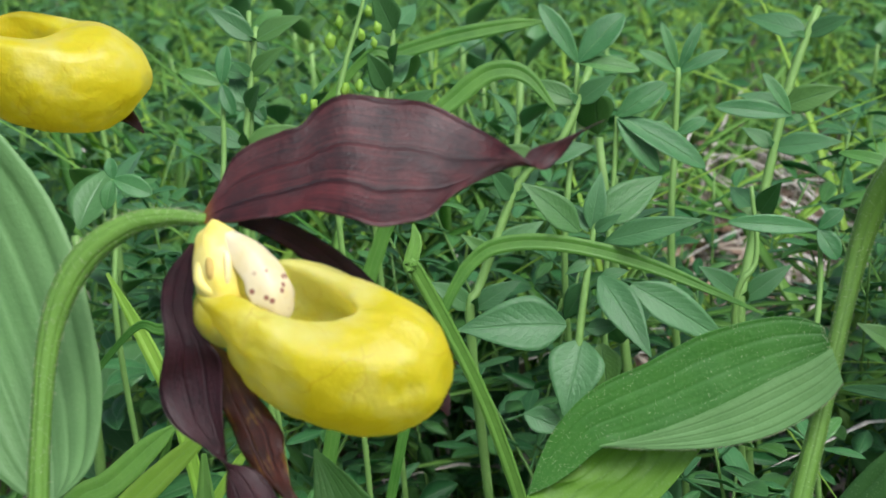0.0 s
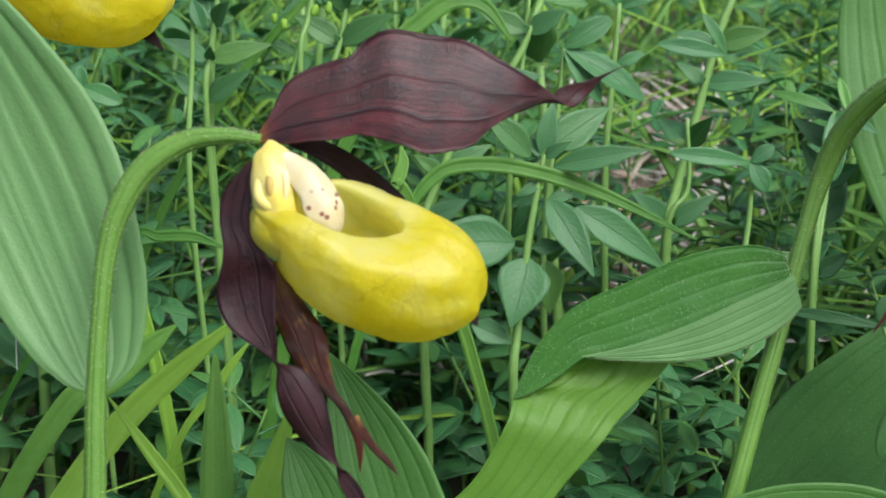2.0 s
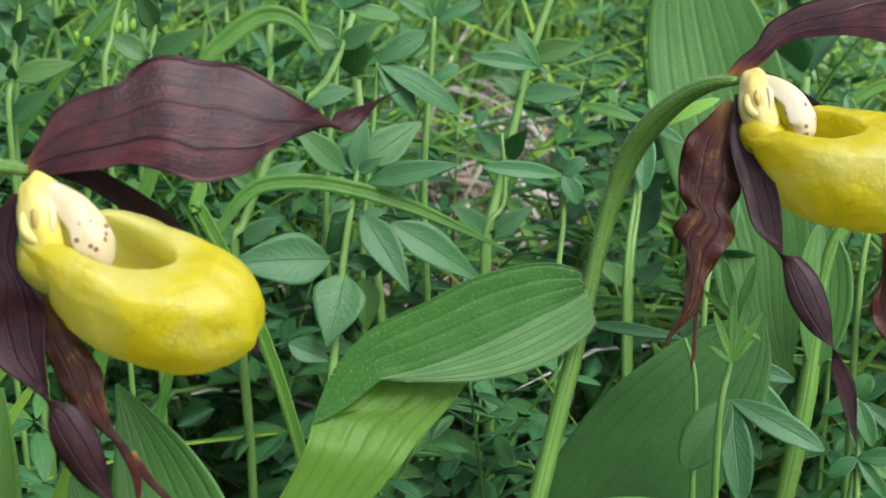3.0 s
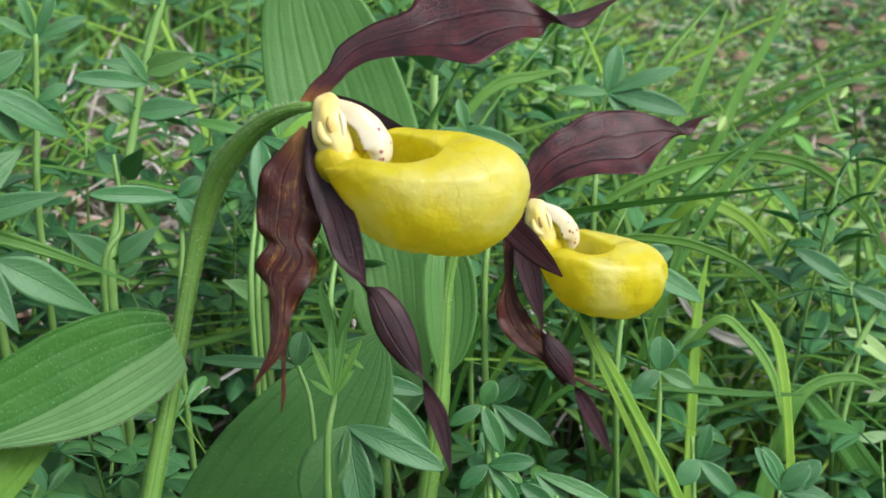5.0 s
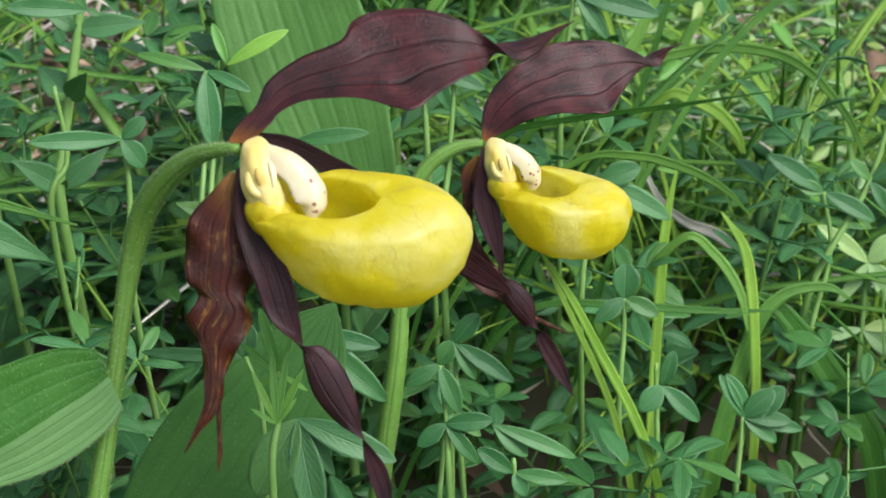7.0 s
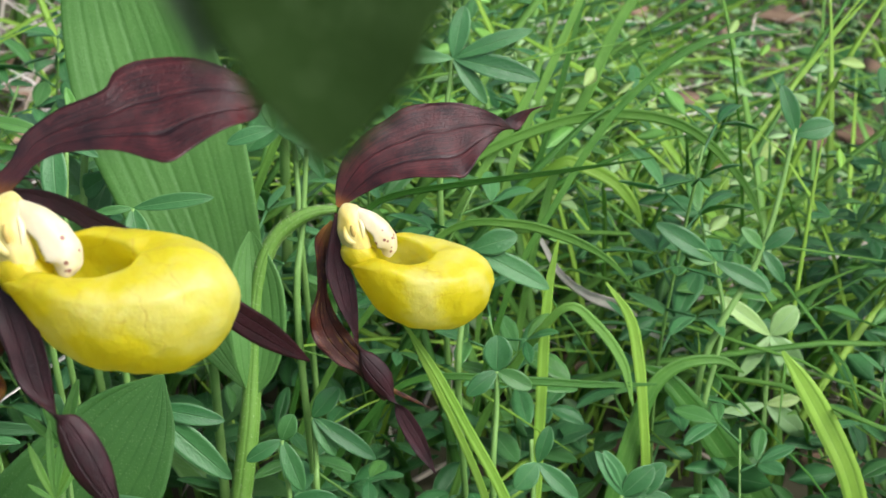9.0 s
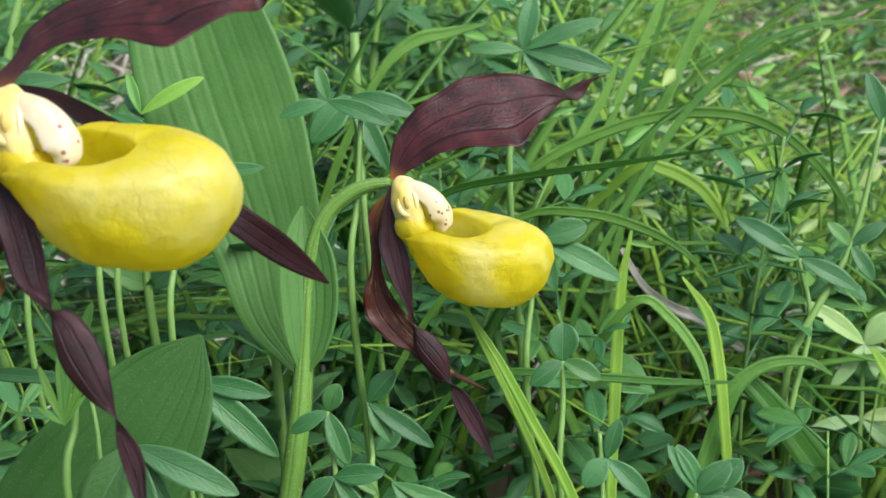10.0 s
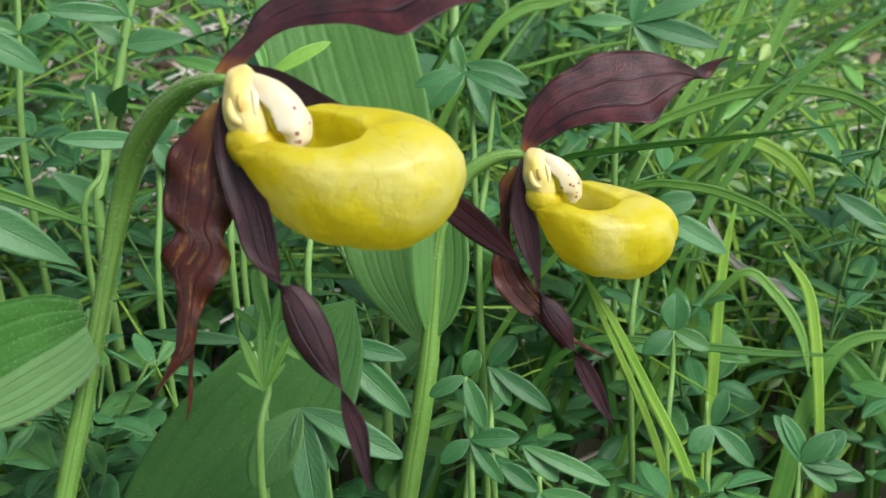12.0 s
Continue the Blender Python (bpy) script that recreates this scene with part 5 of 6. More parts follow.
herb("clover_plant", CL, "clover", "clovers", [(0.0547, 0.3829, 0.1917, 0.0006), (0.0526, 0.3766, 0.1706, 0.0008), (0.0503, 0.3692, 0.1480, 0.0010)], spread([(0.0464, 0.3853, 0.1951, 0.0002), (0.0626, 0.3801, 0.1896, 0.0028), (0.0343, 0.3852, 0.1915, 0.0025), (0.0442, 0.3884, 0.2035, 0.0022)]), CLOVER, V5[2])
herb("clover_plant", CL, "clover", "clovers", [(0.0607, 0.3118, 0.1191, 0.0006), (0.0613, 0.3079, 0.1070, 0.0007), (0.0618, 0.3043, 0.0961, 0.0009)], spread([(0.0606, 0.3106, 0.1156, 0.0001), (0.0518, 0.3134, 0.1217, 0.0028), (0.0736, 0.3074, 0.1143, 0.0023), (0.0633, 0.3074, 0.1105, 0.0023)]), CLOVER, V5[2])
herb("clover_plant", CL, "clover", "clovers", [(0.0445, 0.3309, 0.1355, 0.0006), (0.0458, 0.3259, 0.1209, 0.0007), (0.0460, 0.3192, 0.1014, 0.0009)], spread([(0.0445, 0.3309, 0.1355, 0.0001), (0.0475, 0.3322, 0.1418, 0.0029), (0.0489, 0.3252, 0.1244, 0.0029), (0.0358, 0.3297, 0.1310, 0.0023)]) + spread([(0.0454, 0.3254, 0.1212, 0.0001), (0.0572, 0.3235, 0.1228, 0.0029), (0.0382, 0.3238, 0.1159, 0.0026), (0.0532, 0.3203, 0.1120, 0.0023)]), CLOVER, V5[2])
herb("clover_plant", CL, "clover", "clovers", [(0.1143, 0.3714, 0.1046, 0.0006), (0.1145, 0.3669, 0.0909, 0.0008), (0.1145, 0.3626, 0.0780, 0.0009)], spread([(0.1159, 0.3690, 0.0982, 0.0002), (0.1092, 0.3659, 0.0921, 0.0039), (0.1268, 0.3638, 0.0882, 0.0033), (0.1196, 0.3723, 0.1081, 0.0027)]), CLOVER, V11[2])
herb("clover_plant", CL, "clover", "clovers", [(0.1405, 0.3602, 0.0913, 0.0006), (0.1386, 0.3582, 0.0844, 0.0007), (0.1367, 0.3546, 0.0730, 0.0009)], spread([(0.1405, 0.3602, 0.0913, 0.0001), (0.1335, 0.3643, 0.1041, 0.0027), (0.1508, 0.3621, 0.0997, 0.0041), (0.1561, 0.3572, 0.0874, 0.0027)]), CLOVER, V11[2])
herb("clover_plant", CL, "clover", "clovers", [(-0.1975, 0.3964, 0.2358, 0.0008), (-0.1966, 0.3902, 0.2068, 0.0010), (-0.1955, 0.3816, 0.1713, 0.0012)], spread([(-0.1973, 0.3948, 0.2294, 0.0002), (-0.2043, 0.3942, 0.2375, 0.0023), (-0.1877, 0.3985, 0.2355, 0.0026), (-0.1912, 0.3945, 0.2244, 0.0020)]) + spread([(-0.1962, 0.3903, 0.2118, 0.0002), (-0.1909, 0.3919, 0.2149, 0.0023), (-0.2022, 0.3867, 0.2074, 0.0020), (-0.1916, 0.3889, 0.2045, 0.0023)]), CLOVER, V0[2])
herb("clover_plant", CL, "clover", "clovers", [(-0.0783, 0.4458, 0.2116, 0.0009), (-0.0788, 0.4407, 0.1879, 0.0010), (-0.0789, 0.4323, 0.1542, 0.0012)], spread([(-0.0783, 0.4454, 0.2099, 0.0002), (-0.0719, 0.4505, 0.2248, 0.0021), (-0.0836, 0.4473, 0.2253, 0.0021), (-0.0634, 0.4506, 0.2161, 0.0024), (-0.0900, 0.4432, 0.2172, 0.0021)]) + spread([(-0.0784, 0.4403, 0.1915, 0.0002), (-0.0695, 0.4435, 0.1963, 0.0024), (-0.0861, 0.4384, 0.1954, 0.0024)]), CLOVER, V0[2])


def buds(t):
    for x, y, z in [(-0.1672, 0.3654, 0.2133), (-0.1702, 0.3660, 0.2147), (-0.1553, 0.3737, 0.2311), (-0.1523, 0.3750, 0.2288), (-0.1636, 0.3713, 0.2297), (-0.1555, 0.3700, 0.2178), (-0.1596, 0.3696, 0.2169), (-0.1615, 0.3735, 0.2346), (-0.1515, 0.3762, 0.2326), (-0.1538, 0.3762, 0.2372)]:
        k = 0.0010 + 0.0005 * noise.noise(Vector((x, y, z)) * 400)
        part("bud", blob(bmesh.new(), (x, y, z), (V0[0] * k, V0[1] * k * 1.7, V0[2] * k), 2, 0.6), GRASS_LIGHT, t, "small pale green bud")


herb("budding_herb", "thin brownish stem with small pale buds", "herb", "", [(-0.1545, 0.3786, 0.2446, 0.0005), (-0.1563, 0.3757, 0.2358, 0.0006), (-0.1595, 0.3716, 0.2240, 0.0008), (-0.1613, 0.3683, 0.2137, 0.0009), (-0.1620, 0.3632, 0.1959, 0.0009)],
     spread([(-0.1595, 0.3716, 0.2240, 0.0002), (-0.1697, 0.3651, 0.2133, 0.0009), (-0.1524, 0.3745, 0.2297, 0.0009), (-0.1674, 0.3714, 0.2318, 0.0011)]), MINT, V0[2], buds)


# ---- single grass blades ----
def grass(points, view, material=GRASS, label="long green grass blade", rolls=(0,), cup=0.35):
    x, y, z, w = points[0]
    rows = [*points]
    if z > 0.02:
        way = Vector((x - points[1][0], y - points[1][1], 0))
        flat = way.length / (way.length + abs(z - points[1][2]) + 1e-6)
        way = way.normalized() * z * flat * 0.45 if way.length > 1e-6 else way
        down = [(x + way.x * (1 - (1 - f) ** 2), y + way.y * (1 - (1 - f) ** 2), z - (z + 0.005) * f ** 1.15, w) for f in (1.0, 0.8, 0.6, 0.4, 0.2)]
        rows = down + rows
    ob = part("grass_blade", sheet(bmesh.new(), rows, view[2], cup=cup, rolls=rolls, count=44, wide=4, thick=0.0003), material)
    return tagged(ob, label, "grass", "grass blades")


grass([(0.0704, 0.4268, 0.1468, 0.0012), (0.0787, 0.4272, 0.1562, 0.0013), (0.1039, 0.4265, 0.1603, 0.0013), (0.1288, 0.4259, 0.1628, 0.0010), (0.1600, 0.4253, 0.1664, 0.0002)], V9, GRASS, "dark narrow grass blade lying nearly level", (40,))
grass([(0.0947, 0.4611, 0.1434, 0.0014), (0.1055, 0.4614, 0.1503, 0.0016), (0.1164, 0.4633, 0.1563, 0.0018), (0.1343, 0.4650, 0.1624, 0.0019), (0.1486, 0.4656, 0.1651, 0.0019), (0.1628, 0.4652, 0.1655, 0.0019), (0.1768, 0.4637, 0.1628, 0.0018), (0.1871, 0.4612, 0.1570, 0.0016), (0.1956, 0.4576, 0.1485, 0.0014), (0.2022, 0.4538, 0.1392, 0.0011), (0.2057, 0.4499, 0.1292, 0.0004)], V9, GRASS, "green grass blade arching over", (20,))
grass([(0.0959, 0.4134, 0.1509, 0.0011), (0.1152, 0.4119, 0.1529, 0.0015), (0.1311, 0.4092, 0.1487, 0.0015), (0.1421, 0.4061, 0.1428, 0.0010), (0.1495, 0.4025, 0.1352, 0.0002)], V9, GRASS, "green grass blade arching over", (20,))
grass([(0.1081, 0.3477, 0.0869, 0.0014), (0.1028, 0.3537, 0.1008, 0.0015), (0.0947, 0.3604, 0.1160, 0.0014), (0.0866, 0.3670, 0.1310, 0.0011), (0.0778, 0.3736, 0.1441, 0.0004)], V9, GRASS_LIGHT, "yellow-green grass blade leaning over")
grass([(0.1020, 0.3522, 0.0842, 0.0010), (0.0985, 0.3582, 0.0982, 0.0011), (0.0922, 0.3649, 0.1136, 0.0010), (0.0835, 0.3730, 0.1319, 0.0007), (0.0787, 0.3784, 0.1428, 0.0003)], V9, GRASS_LIGHT, "yellow-green grass blade leaning over")
grass([(0.1205, 0.3901, 0.0734, 0.0015), (0.1233, 0.4023, 0.1041, 0.0017), (0.1261, 0.4121, 0.1285, 0.0015), (0.1302, 0.4187, 0.1453, 0.0003)], V9, GRASS_LIGHT, "upright pale grass blade")
grass([(0.1538, 0.3964, 0.0943, 0.0015), (0.1529, 0.4027, 0.1096, 0.0018), (0.1506, 0.4078, 0.1219, 0.0016), (0.1438, 0.4123, 0.1319, 0.0003)], V9, GRASS_LIGHT, "bright broad grass blade")
grass([(0.1203, 0.4793, 0.1143, 0.0009), (0.1270, 0.4878, 0.1370, 0.0012), (0.1374, 0.4960, 0.1597, 0.0014), (0.1457, 0.5020, 0.1762, 0.0014), (0.1542, 0.5080, 0.1927, 0.0012), (0.1613, 0.5137, 0.2083, 0.0004)], V9, GRASS, "tall leaning grass blade")
grass([(0.1293, 0.4896, 0.1141, 0.0009), (0.1411, 0.4994, 0.1407, 0.0012), (0.1484, 0.5072, 0.1621, 0.0011), (0.1541, 0.5138, 0.1799, 0.0009), (0.1578, 0.5174, 0.1895, 0.0004)], V9, GRASS, "tall leaning grass blade")
grass([(0.1339, 0.4700, 0.1192, 0.0013), (0.1439, 0.4809, 0.1486, 0.0017), (0.1546, 0.4881, 0.1687, 0.0019), (0.1626, 0.4939, 0.1845, 0.0019), (0.1738, 0.4997, 0.2010, 0.0014), (0.1828, 0.5066, 0.2197, 0.0004)], V9, GRASS, "tall leaning grass blade")
grass([(0.1209, 0.4314, 0.1290, 0.0010), (0.1355, 0.4392, 0.1508, 0.0011), (0.1481, 0.4454, 0.1683, 0.0012), (0.1633, 0.4502, 0.1823, 0.0011), (0.1781, 0.4531, 0.1913, 0.0010), (0.1928, 0.4539, 0.1947, 0.0007), (0.2113, 0.4534, 0.1951, 0.0003)], V9, GRASS, "tall bent grass blade")
grass([(0.1390, 0.4701, 0.1461, 0.0016), (0.1479, 0.4692, 0.1464, 0.0022), (0.1584, 0.4669, 0.1413, 0.0023), (0.1647, 0.4640, 0.1344, 0.0018), (0.1677, 0.4614, 0.1279, 0.0004)], V9, GRASS_LIGHT, "short bent pale grass blade")
grass([(0.1437, 0.3896, 0.0635, 0.0033), (0.1496, 0.3964, 0.0820, 0.0029), (0.1559, 0.4018, 0.0968, 0.0025), (0.1619, 0.4042, 0.1036, 0.0021), (0.1696, 0.4052, 0.1068, 0.0018), (0.1799, 0.4048, 0.1068, 0.0013), (0.1866, 0.4031, 0.1029, 0.0003)], V9, GRASS, "green grass blade bent sharply")
grass([(0.1939, 0.3916, 0.0594, 0.0050), (0.1792, 0.4002, 0.0805, 0.0046), (0.1703, 0.4050, 0.0924, 0.0036), (0.1630, 0.4082, 0.1002, 0.0025), (0.1556, 0.4099, 0.1038, 0.0005)], V9, GRASS, "broad bent grass blade")
grass([(0.0841, 0.3969, 0.1110, 0.0010), (0.1163, 0.3944, 0.1101, 0.0013), (0.1372, 0.3924, 0.1085, 0.0011), (0.1556, 0.3911, 0.1081, 0.0003)], V9, GRASS, "green grass blade lying level")
grass([(0.2118, 0.3772, 0.0831, 0.0036), (0.2053, 0.3832, 0.0967, 0.0037), (0.1994, 0.3878, 0.1073, 0.0029), (0.1934, 0.3919, 0.1164, 0.0005)], V9, GRASS_LIGHT, "broad pale grass blade")
grass([(0.1286, 0.4016, 0.1296, 0.0013), (0.1380, 0.3991, 0.1249, 0.0016), (0.1456, 0.3942, 0.1143, 0.0015), (0.1482, 0.3892, 0.1023, 0.0003)], V9, GRASS, "green grass blade arching over")
grass([(0.1039, 0.4585, 0.1327, 0.0013), (0.1136, 0.4639, 0.1476, 0.0014), (0.1291, 0.4717, 0.1691, 0.0014), (0.1352, 0.4767, 0.1824, 0.0004)], V9, GRASS, "upright narrow green grass blade")
grass([(0.0591, 0.4705, 0.1797, 0.0014), (0.0702, 0.4730, 0.1895, 0.0021), (0.0809, 0.4733, 0.1919, 0.0018), (0.0916, 0.4734, 0.1940, 0.0004)], V9, GRASS, "short green leaning grass blade")
grass([(-0.2004, 0.3348, 0.1323, 0.0020), (-0.2033, 0.3361, 0.1399, 0.0022), (-0.2111, 0.3379, 0.1551, 0.0020), (-0.2205, 0.3396, 0.1712, 0.0005)], V0, GRASS_LIGHT, "bright yellow-green leaning grass blade")
grass([(-0.1684, 0.4106, 0.2188, 0.0014), (-0.1587, 0.4139, 0.2206, 0.0022), (-0.1425, 0.4197, 0.2248, 0.0024), (-0.1263, 0.4251, 0.2273, 0.0020), (-0.1153, 0.4285, 0.2282, 0.0003)], V0, GRASS, "green grass blade lying level")
grass([(-0.1399, 0.3824, 0.2035, 0.0022), (-0.1323, 0.3870, 0.2123, 0.0028), (-0.1236, 0.3911, 0.2183, 0.0028), (-0.1145, 0.3934, 0.2170, 0.0022), (-0.1060, 0.3932, 0.2071, 0.0005)], V0, GRASS, "arching broad grass blade")
grass([(-0.1314, 0.3620, 0.1589, 0.0014), (-0.1243, 0.3672, 0.1705, 0.0020), (-0.1155, 0.3708, 0.1743, 0.0023), (-0.0992, 0.3752, 0.1732, 0.0023), (-0.0768, 0.3798, 0.1663, 0.0020), (-0.0480, 0.3844, 0.1528, 0.0003)], V0, GRASS, "long level grass blade")
grass([(-0.1769, 0.2148, 0.1287, 0.0028), (-0.1689, 0.2208, 0.1432, 0.0029), (-0.1596, 0.2265, 0.1559, 0.0028), (-0.1500, 0.2310, 0.1654, 0.0023), (-0.1406, 0.2352, 0.1739, 0.0007)], V2, GRASS_LIGHT, "broad bright grass blade")
grass([(-0.1402, 0.2196, 0.1275, 0.0032), (-0.1408, 0.2239, 0.1406, 0.0035), (-0.1420, 0.2282, 0.1537, 0.0028), (-0.1436, 0.2328, 0.1679, 0.0005)], V2, GRASS, "upright broad grass blade")
grass([(-0.1293, 0.2119, 0.1318, 0.0038), (-0.1285, 0.2160, 0.1435, 0.0038), (-0.1263, 0.2196, 0.1531, 0.0025), (-0.1248, 0.2230, 0.1627, 0.0004)], V2, GRASS_LIGHT, "upright broad grass blade")
grass([(-0.1362, 0.2030, 0.1399, 0.0013), (-0.1400, 0.2052, 0.1479, 0.0015), (-0.1482, 0.2073, 0.1574, 0.0013), (-0.1570, 0.2093, 0.1671, 0.0002)], V2, GRASS_LIGHT, "narrow bright grass blade")
grass([(-0.1593, 0.2525, 0.1382, 0.0009), (-0.1537, 0.2561, 0.1468, 0.0011), (-0.1492, 0.2593, 0.1541, 0.0010), (-0.1458, 0.2614, 0.1590, 0.0003)], V2, GRASS_LIGHT, "narrow bright leaning grass blade")
grass([(-0.1849, 0.2510, 0.1447, 0.0028), (-0.1765, 0.2539, 0.1498, 0.0030), (-0.1683, 0.2576, 0.1572, 0.0025), (-0.1624, 0.2601, 0.1622, 0.0004)], V2, GRASS, "broad shaded grass blade")
grass([(-0.1755, 0.2655, 0.1795, 0.0008), (-0.1676, 0.2658, 0.1811, 0.0013), (-0.1600, 0.2669, 0.1813, 0.0014), (-0.1534, 0.2672, 0.1793, 0.0004)], V2, GRASS, "short curved grass blade")
grass([(-0.1153, 0.2876, 0.1881, 0.0016), (-0.1173, 0.2868, 0.1909, 0.0016), (-0.1164, 0.2886, 0.1959, 0.0014), (-0.1172, 0.2898, 0.1996, 0.0003)], V2, GRASS, "short upright green grass tip")


# ---- a leaf tip that hangs close by, held by a tall arching stem ----
def hanging_leaf():
    tip = (0.0445, 0.0777, 0.3095)
    mid = (0.0450, 0.0810, 0.3156)
    top = (0.0466, 0.0855, 0.3222)
    far = (0.0498, 0.0929, 0.3304)
    rows = [(*far, 0.0036), (*top, 0.0062), (*mid, 0.0050), (*Vector(mid).lerp(Vector(tip), 0.6), 0.0030), (*tip, 0.0004)]
    view = facing(61.6, -2.0, -8.4)
    foot = (far[0] + 0.09, far[1] - 0.05, 0.0)
    t = thing("tall_herb", foot, "tall arching herb with a drooping dark green leaf", "herb")
    stem = [(foot[0], foot[1], -0.01, 0.0025), (foot[0] + 0.004, foot[1], 0.2, 0.0022), (foot[0] - 0.01, foot[1] + 0.01, 0.36, 0.0018),
            (far[0] + 0.03, far[1] - 0.012, far[2] + 0.02, 0.0013), (far[0], far[1], far[2], 0.0009)]
    part("stem", tube(bmesh.new(), stem, 30, 8), HERB_STEM, t)
    part("leaf", sheet(bmesh.new(), rows, view[2], cup=0.2, wave=0.06, ragged=0.05, count=30, wide=10), BACKLIT_TONE, t, "drooping leaf, its backlit shade put into a dark olive colour")
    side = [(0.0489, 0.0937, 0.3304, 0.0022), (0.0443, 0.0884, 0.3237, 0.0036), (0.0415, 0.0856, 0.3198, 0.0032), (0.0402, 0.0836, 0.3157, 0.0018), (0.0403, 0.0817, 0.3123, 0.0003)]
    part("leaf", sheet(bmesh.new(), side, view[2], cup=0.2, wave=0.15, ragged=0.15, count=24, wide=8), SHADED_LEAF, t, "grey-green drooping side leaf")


hanging_leaf()


# ---- the meadow behind, grown by chance ----
rng = np.random.default_rng(7)


def cap(x, y):
    """How tall plants grow at a place: low round the flowers, lower still on the open side."""
    if y < 0.30:
        return 0.105
    if y < 0.36:
        return 0.115 if x > -0.03 else 0.125
    if y < 0.42:
        return 0.115 if -0.03 < x < 0.17 else 0.14
    h = 0.175 if y < 0.75 else 0.15
    if ((x + 0.09) / 0.065) ** 2 + ((y - 0.78) / 0.2) ** 2 < 1:
        h *= 0.45
    open_side = x - (0.10 + 0.10 * (y - 0.4))
    if open_side > 0 and y > 0.55:
        h -= min(0.135, 0.9 * open_side)
    return h


def bare(x, y):
    """The thin patch behind the flowers, where straw covers the soil."""
    return ((x + 0.06) / 0.11) ** 2 + ((y - 0.84) / 0.28) ** 2 < 1


def inside(x, y, margin=0.03):
    return -0.66 * y - margin < x < 0.40 * y + 0.06 + margin


def clover_model(seed, height):
    """A clover plant at the origin: a stem with three-part leaves on stalks."""
    r = np.random.default_rng(seed)
    t = thing("clover_plant", (0, 0, 0), CL, "clover", "clovers")
    lean = Vector((r.normal(0, 0.10), r.normal(0, 0.10), 1)).normalized()
    bend = Vector((r.normal(0, 0.02), r.normal(0, 0.02), 0))
    line = lambda f: lean * (height * f) + bend * (f * f)
    part("stem", tube(bmesh.new(), [(*line(f), 0.0008 - 0.0004 * f) for f in (-0.05, 0.3, 0.6, 1.0)], 14, 6), HERB_STEM, t)
    n = int(8 + height * 56)
    for k in range(n):
        f = 0.16 + 0.84 * (k + 0.5) / n
        a = k * 2.4 + r.uniform(-0.5, 0.5)
        way = Vector((math.cos(a), math.sin(a), r.uniform(0.15, 0.9))).normalized()
        long = r.uniform(0.008, 0.020) * (1.15 - 0.55 * f)
        foot = line(f)
        joint = foot + way * long
        bm = bmesh.new()
        tube(bm, [(*foot, 0.0005), (*foot.lerp(joint, 0.5), 0.00045), (*joint, 0.0004)], 4, 5)
        size = r.uniform(0.013, 0.023) * (1.15 - 0.4 * f)
        flat = Vector((way.x, way.y, 0)).normalized()
        for turn in (-68, 0, 68):
            d = Matrix.Rotation(radians(turn + r.uniform(-12, 12)), 3, "Z") @ flat
            d = (d + Vector((0, 0, r.uniform(-0.35, 0.55)))).normalized()
            leaflet(bm, joint + d * 0.001, joint + d * size, size * r.uniform(0.13, 0.25), Vector((0, -0.3, 1)), cup=0.3, sag=r.uniform(-0.02, 0.1), count=6, wide=4)
        part("leaf", bm, CLOVER, t)
    return t


def strips(name, rows, widths, normals, material, label, category):
    """Many blades at once as one mesh. rows: blades x steps x 3; each has a keel below, so that it has depth."""
    b, n, _ = rows.shape
    along = np.gradient(rows, axis=1)
    along /= np.linalg.norm(along, axis=2, keepdims=True) + 1e-9
    side = np.cross(along, normals[:, None, :])
    side /= np.linalg.norm(side, axis=2, keepdims=True) + 1e-9
    up = np.cross(side, along)
    w = widths[..., None]
    ring = np.stack([rows - side * w + up * w * 0.28, rows, rows + side * w + up * w * 0.28, rows - up * (w * 0.04 + 0.0001)], axis=2)
    verts = ring.reshape(-1, 3)
    quads = []
    base = np.arange(b)[:, None] * n * 4 + np.arange(n - 1)[None, :] * 4
    for i, j in ((0, 1), (1, 2), (2, 3), (3, 0)):
        quads.append(np.stack([base + i, base + j, base + 4 + j, base + 4 + i], -1).reshape(-1, 4))
    quads = np.concatenate(quads)
    mesh = bpy.data.meshes.new(name)
    mesh.from_pydata(verts.tolist(), [], quads.tolist())
    uv = mesh.uv_layers.new(name="UVMap")
    idx = np.zeros(len(mesh.loops), np.int32)
    mesh.loops.foreach_get("vertex_index", idx)
    across = np.array([0.0, 0.5, 1.0, 0.5])[idx % 4]
    length = ((idx // 4) % n) / (n - 1)
    uv.data.foreach_set("uv", np.stack([across, length], 1).astype(np.float32).ravel())
    mesh.polygons.foreach_set("use_smooth", np.ones(len(mesh.polygons), bool))
    mesh.materials.append(material)
    return tagged(new(name, mesh), label, category, kind="stuff")


def places(count, y0, y1, margin=0.03):
    out = []
    while len(out) < count:
        y = math.sqrt(rng.uniform(y0 * y0, y1 * y1))
        x = rng.uniform(-0.66 * y - margin, 0.40 * y + 0.06 + margin)
        out.append((x, y))
    return np.array(out)


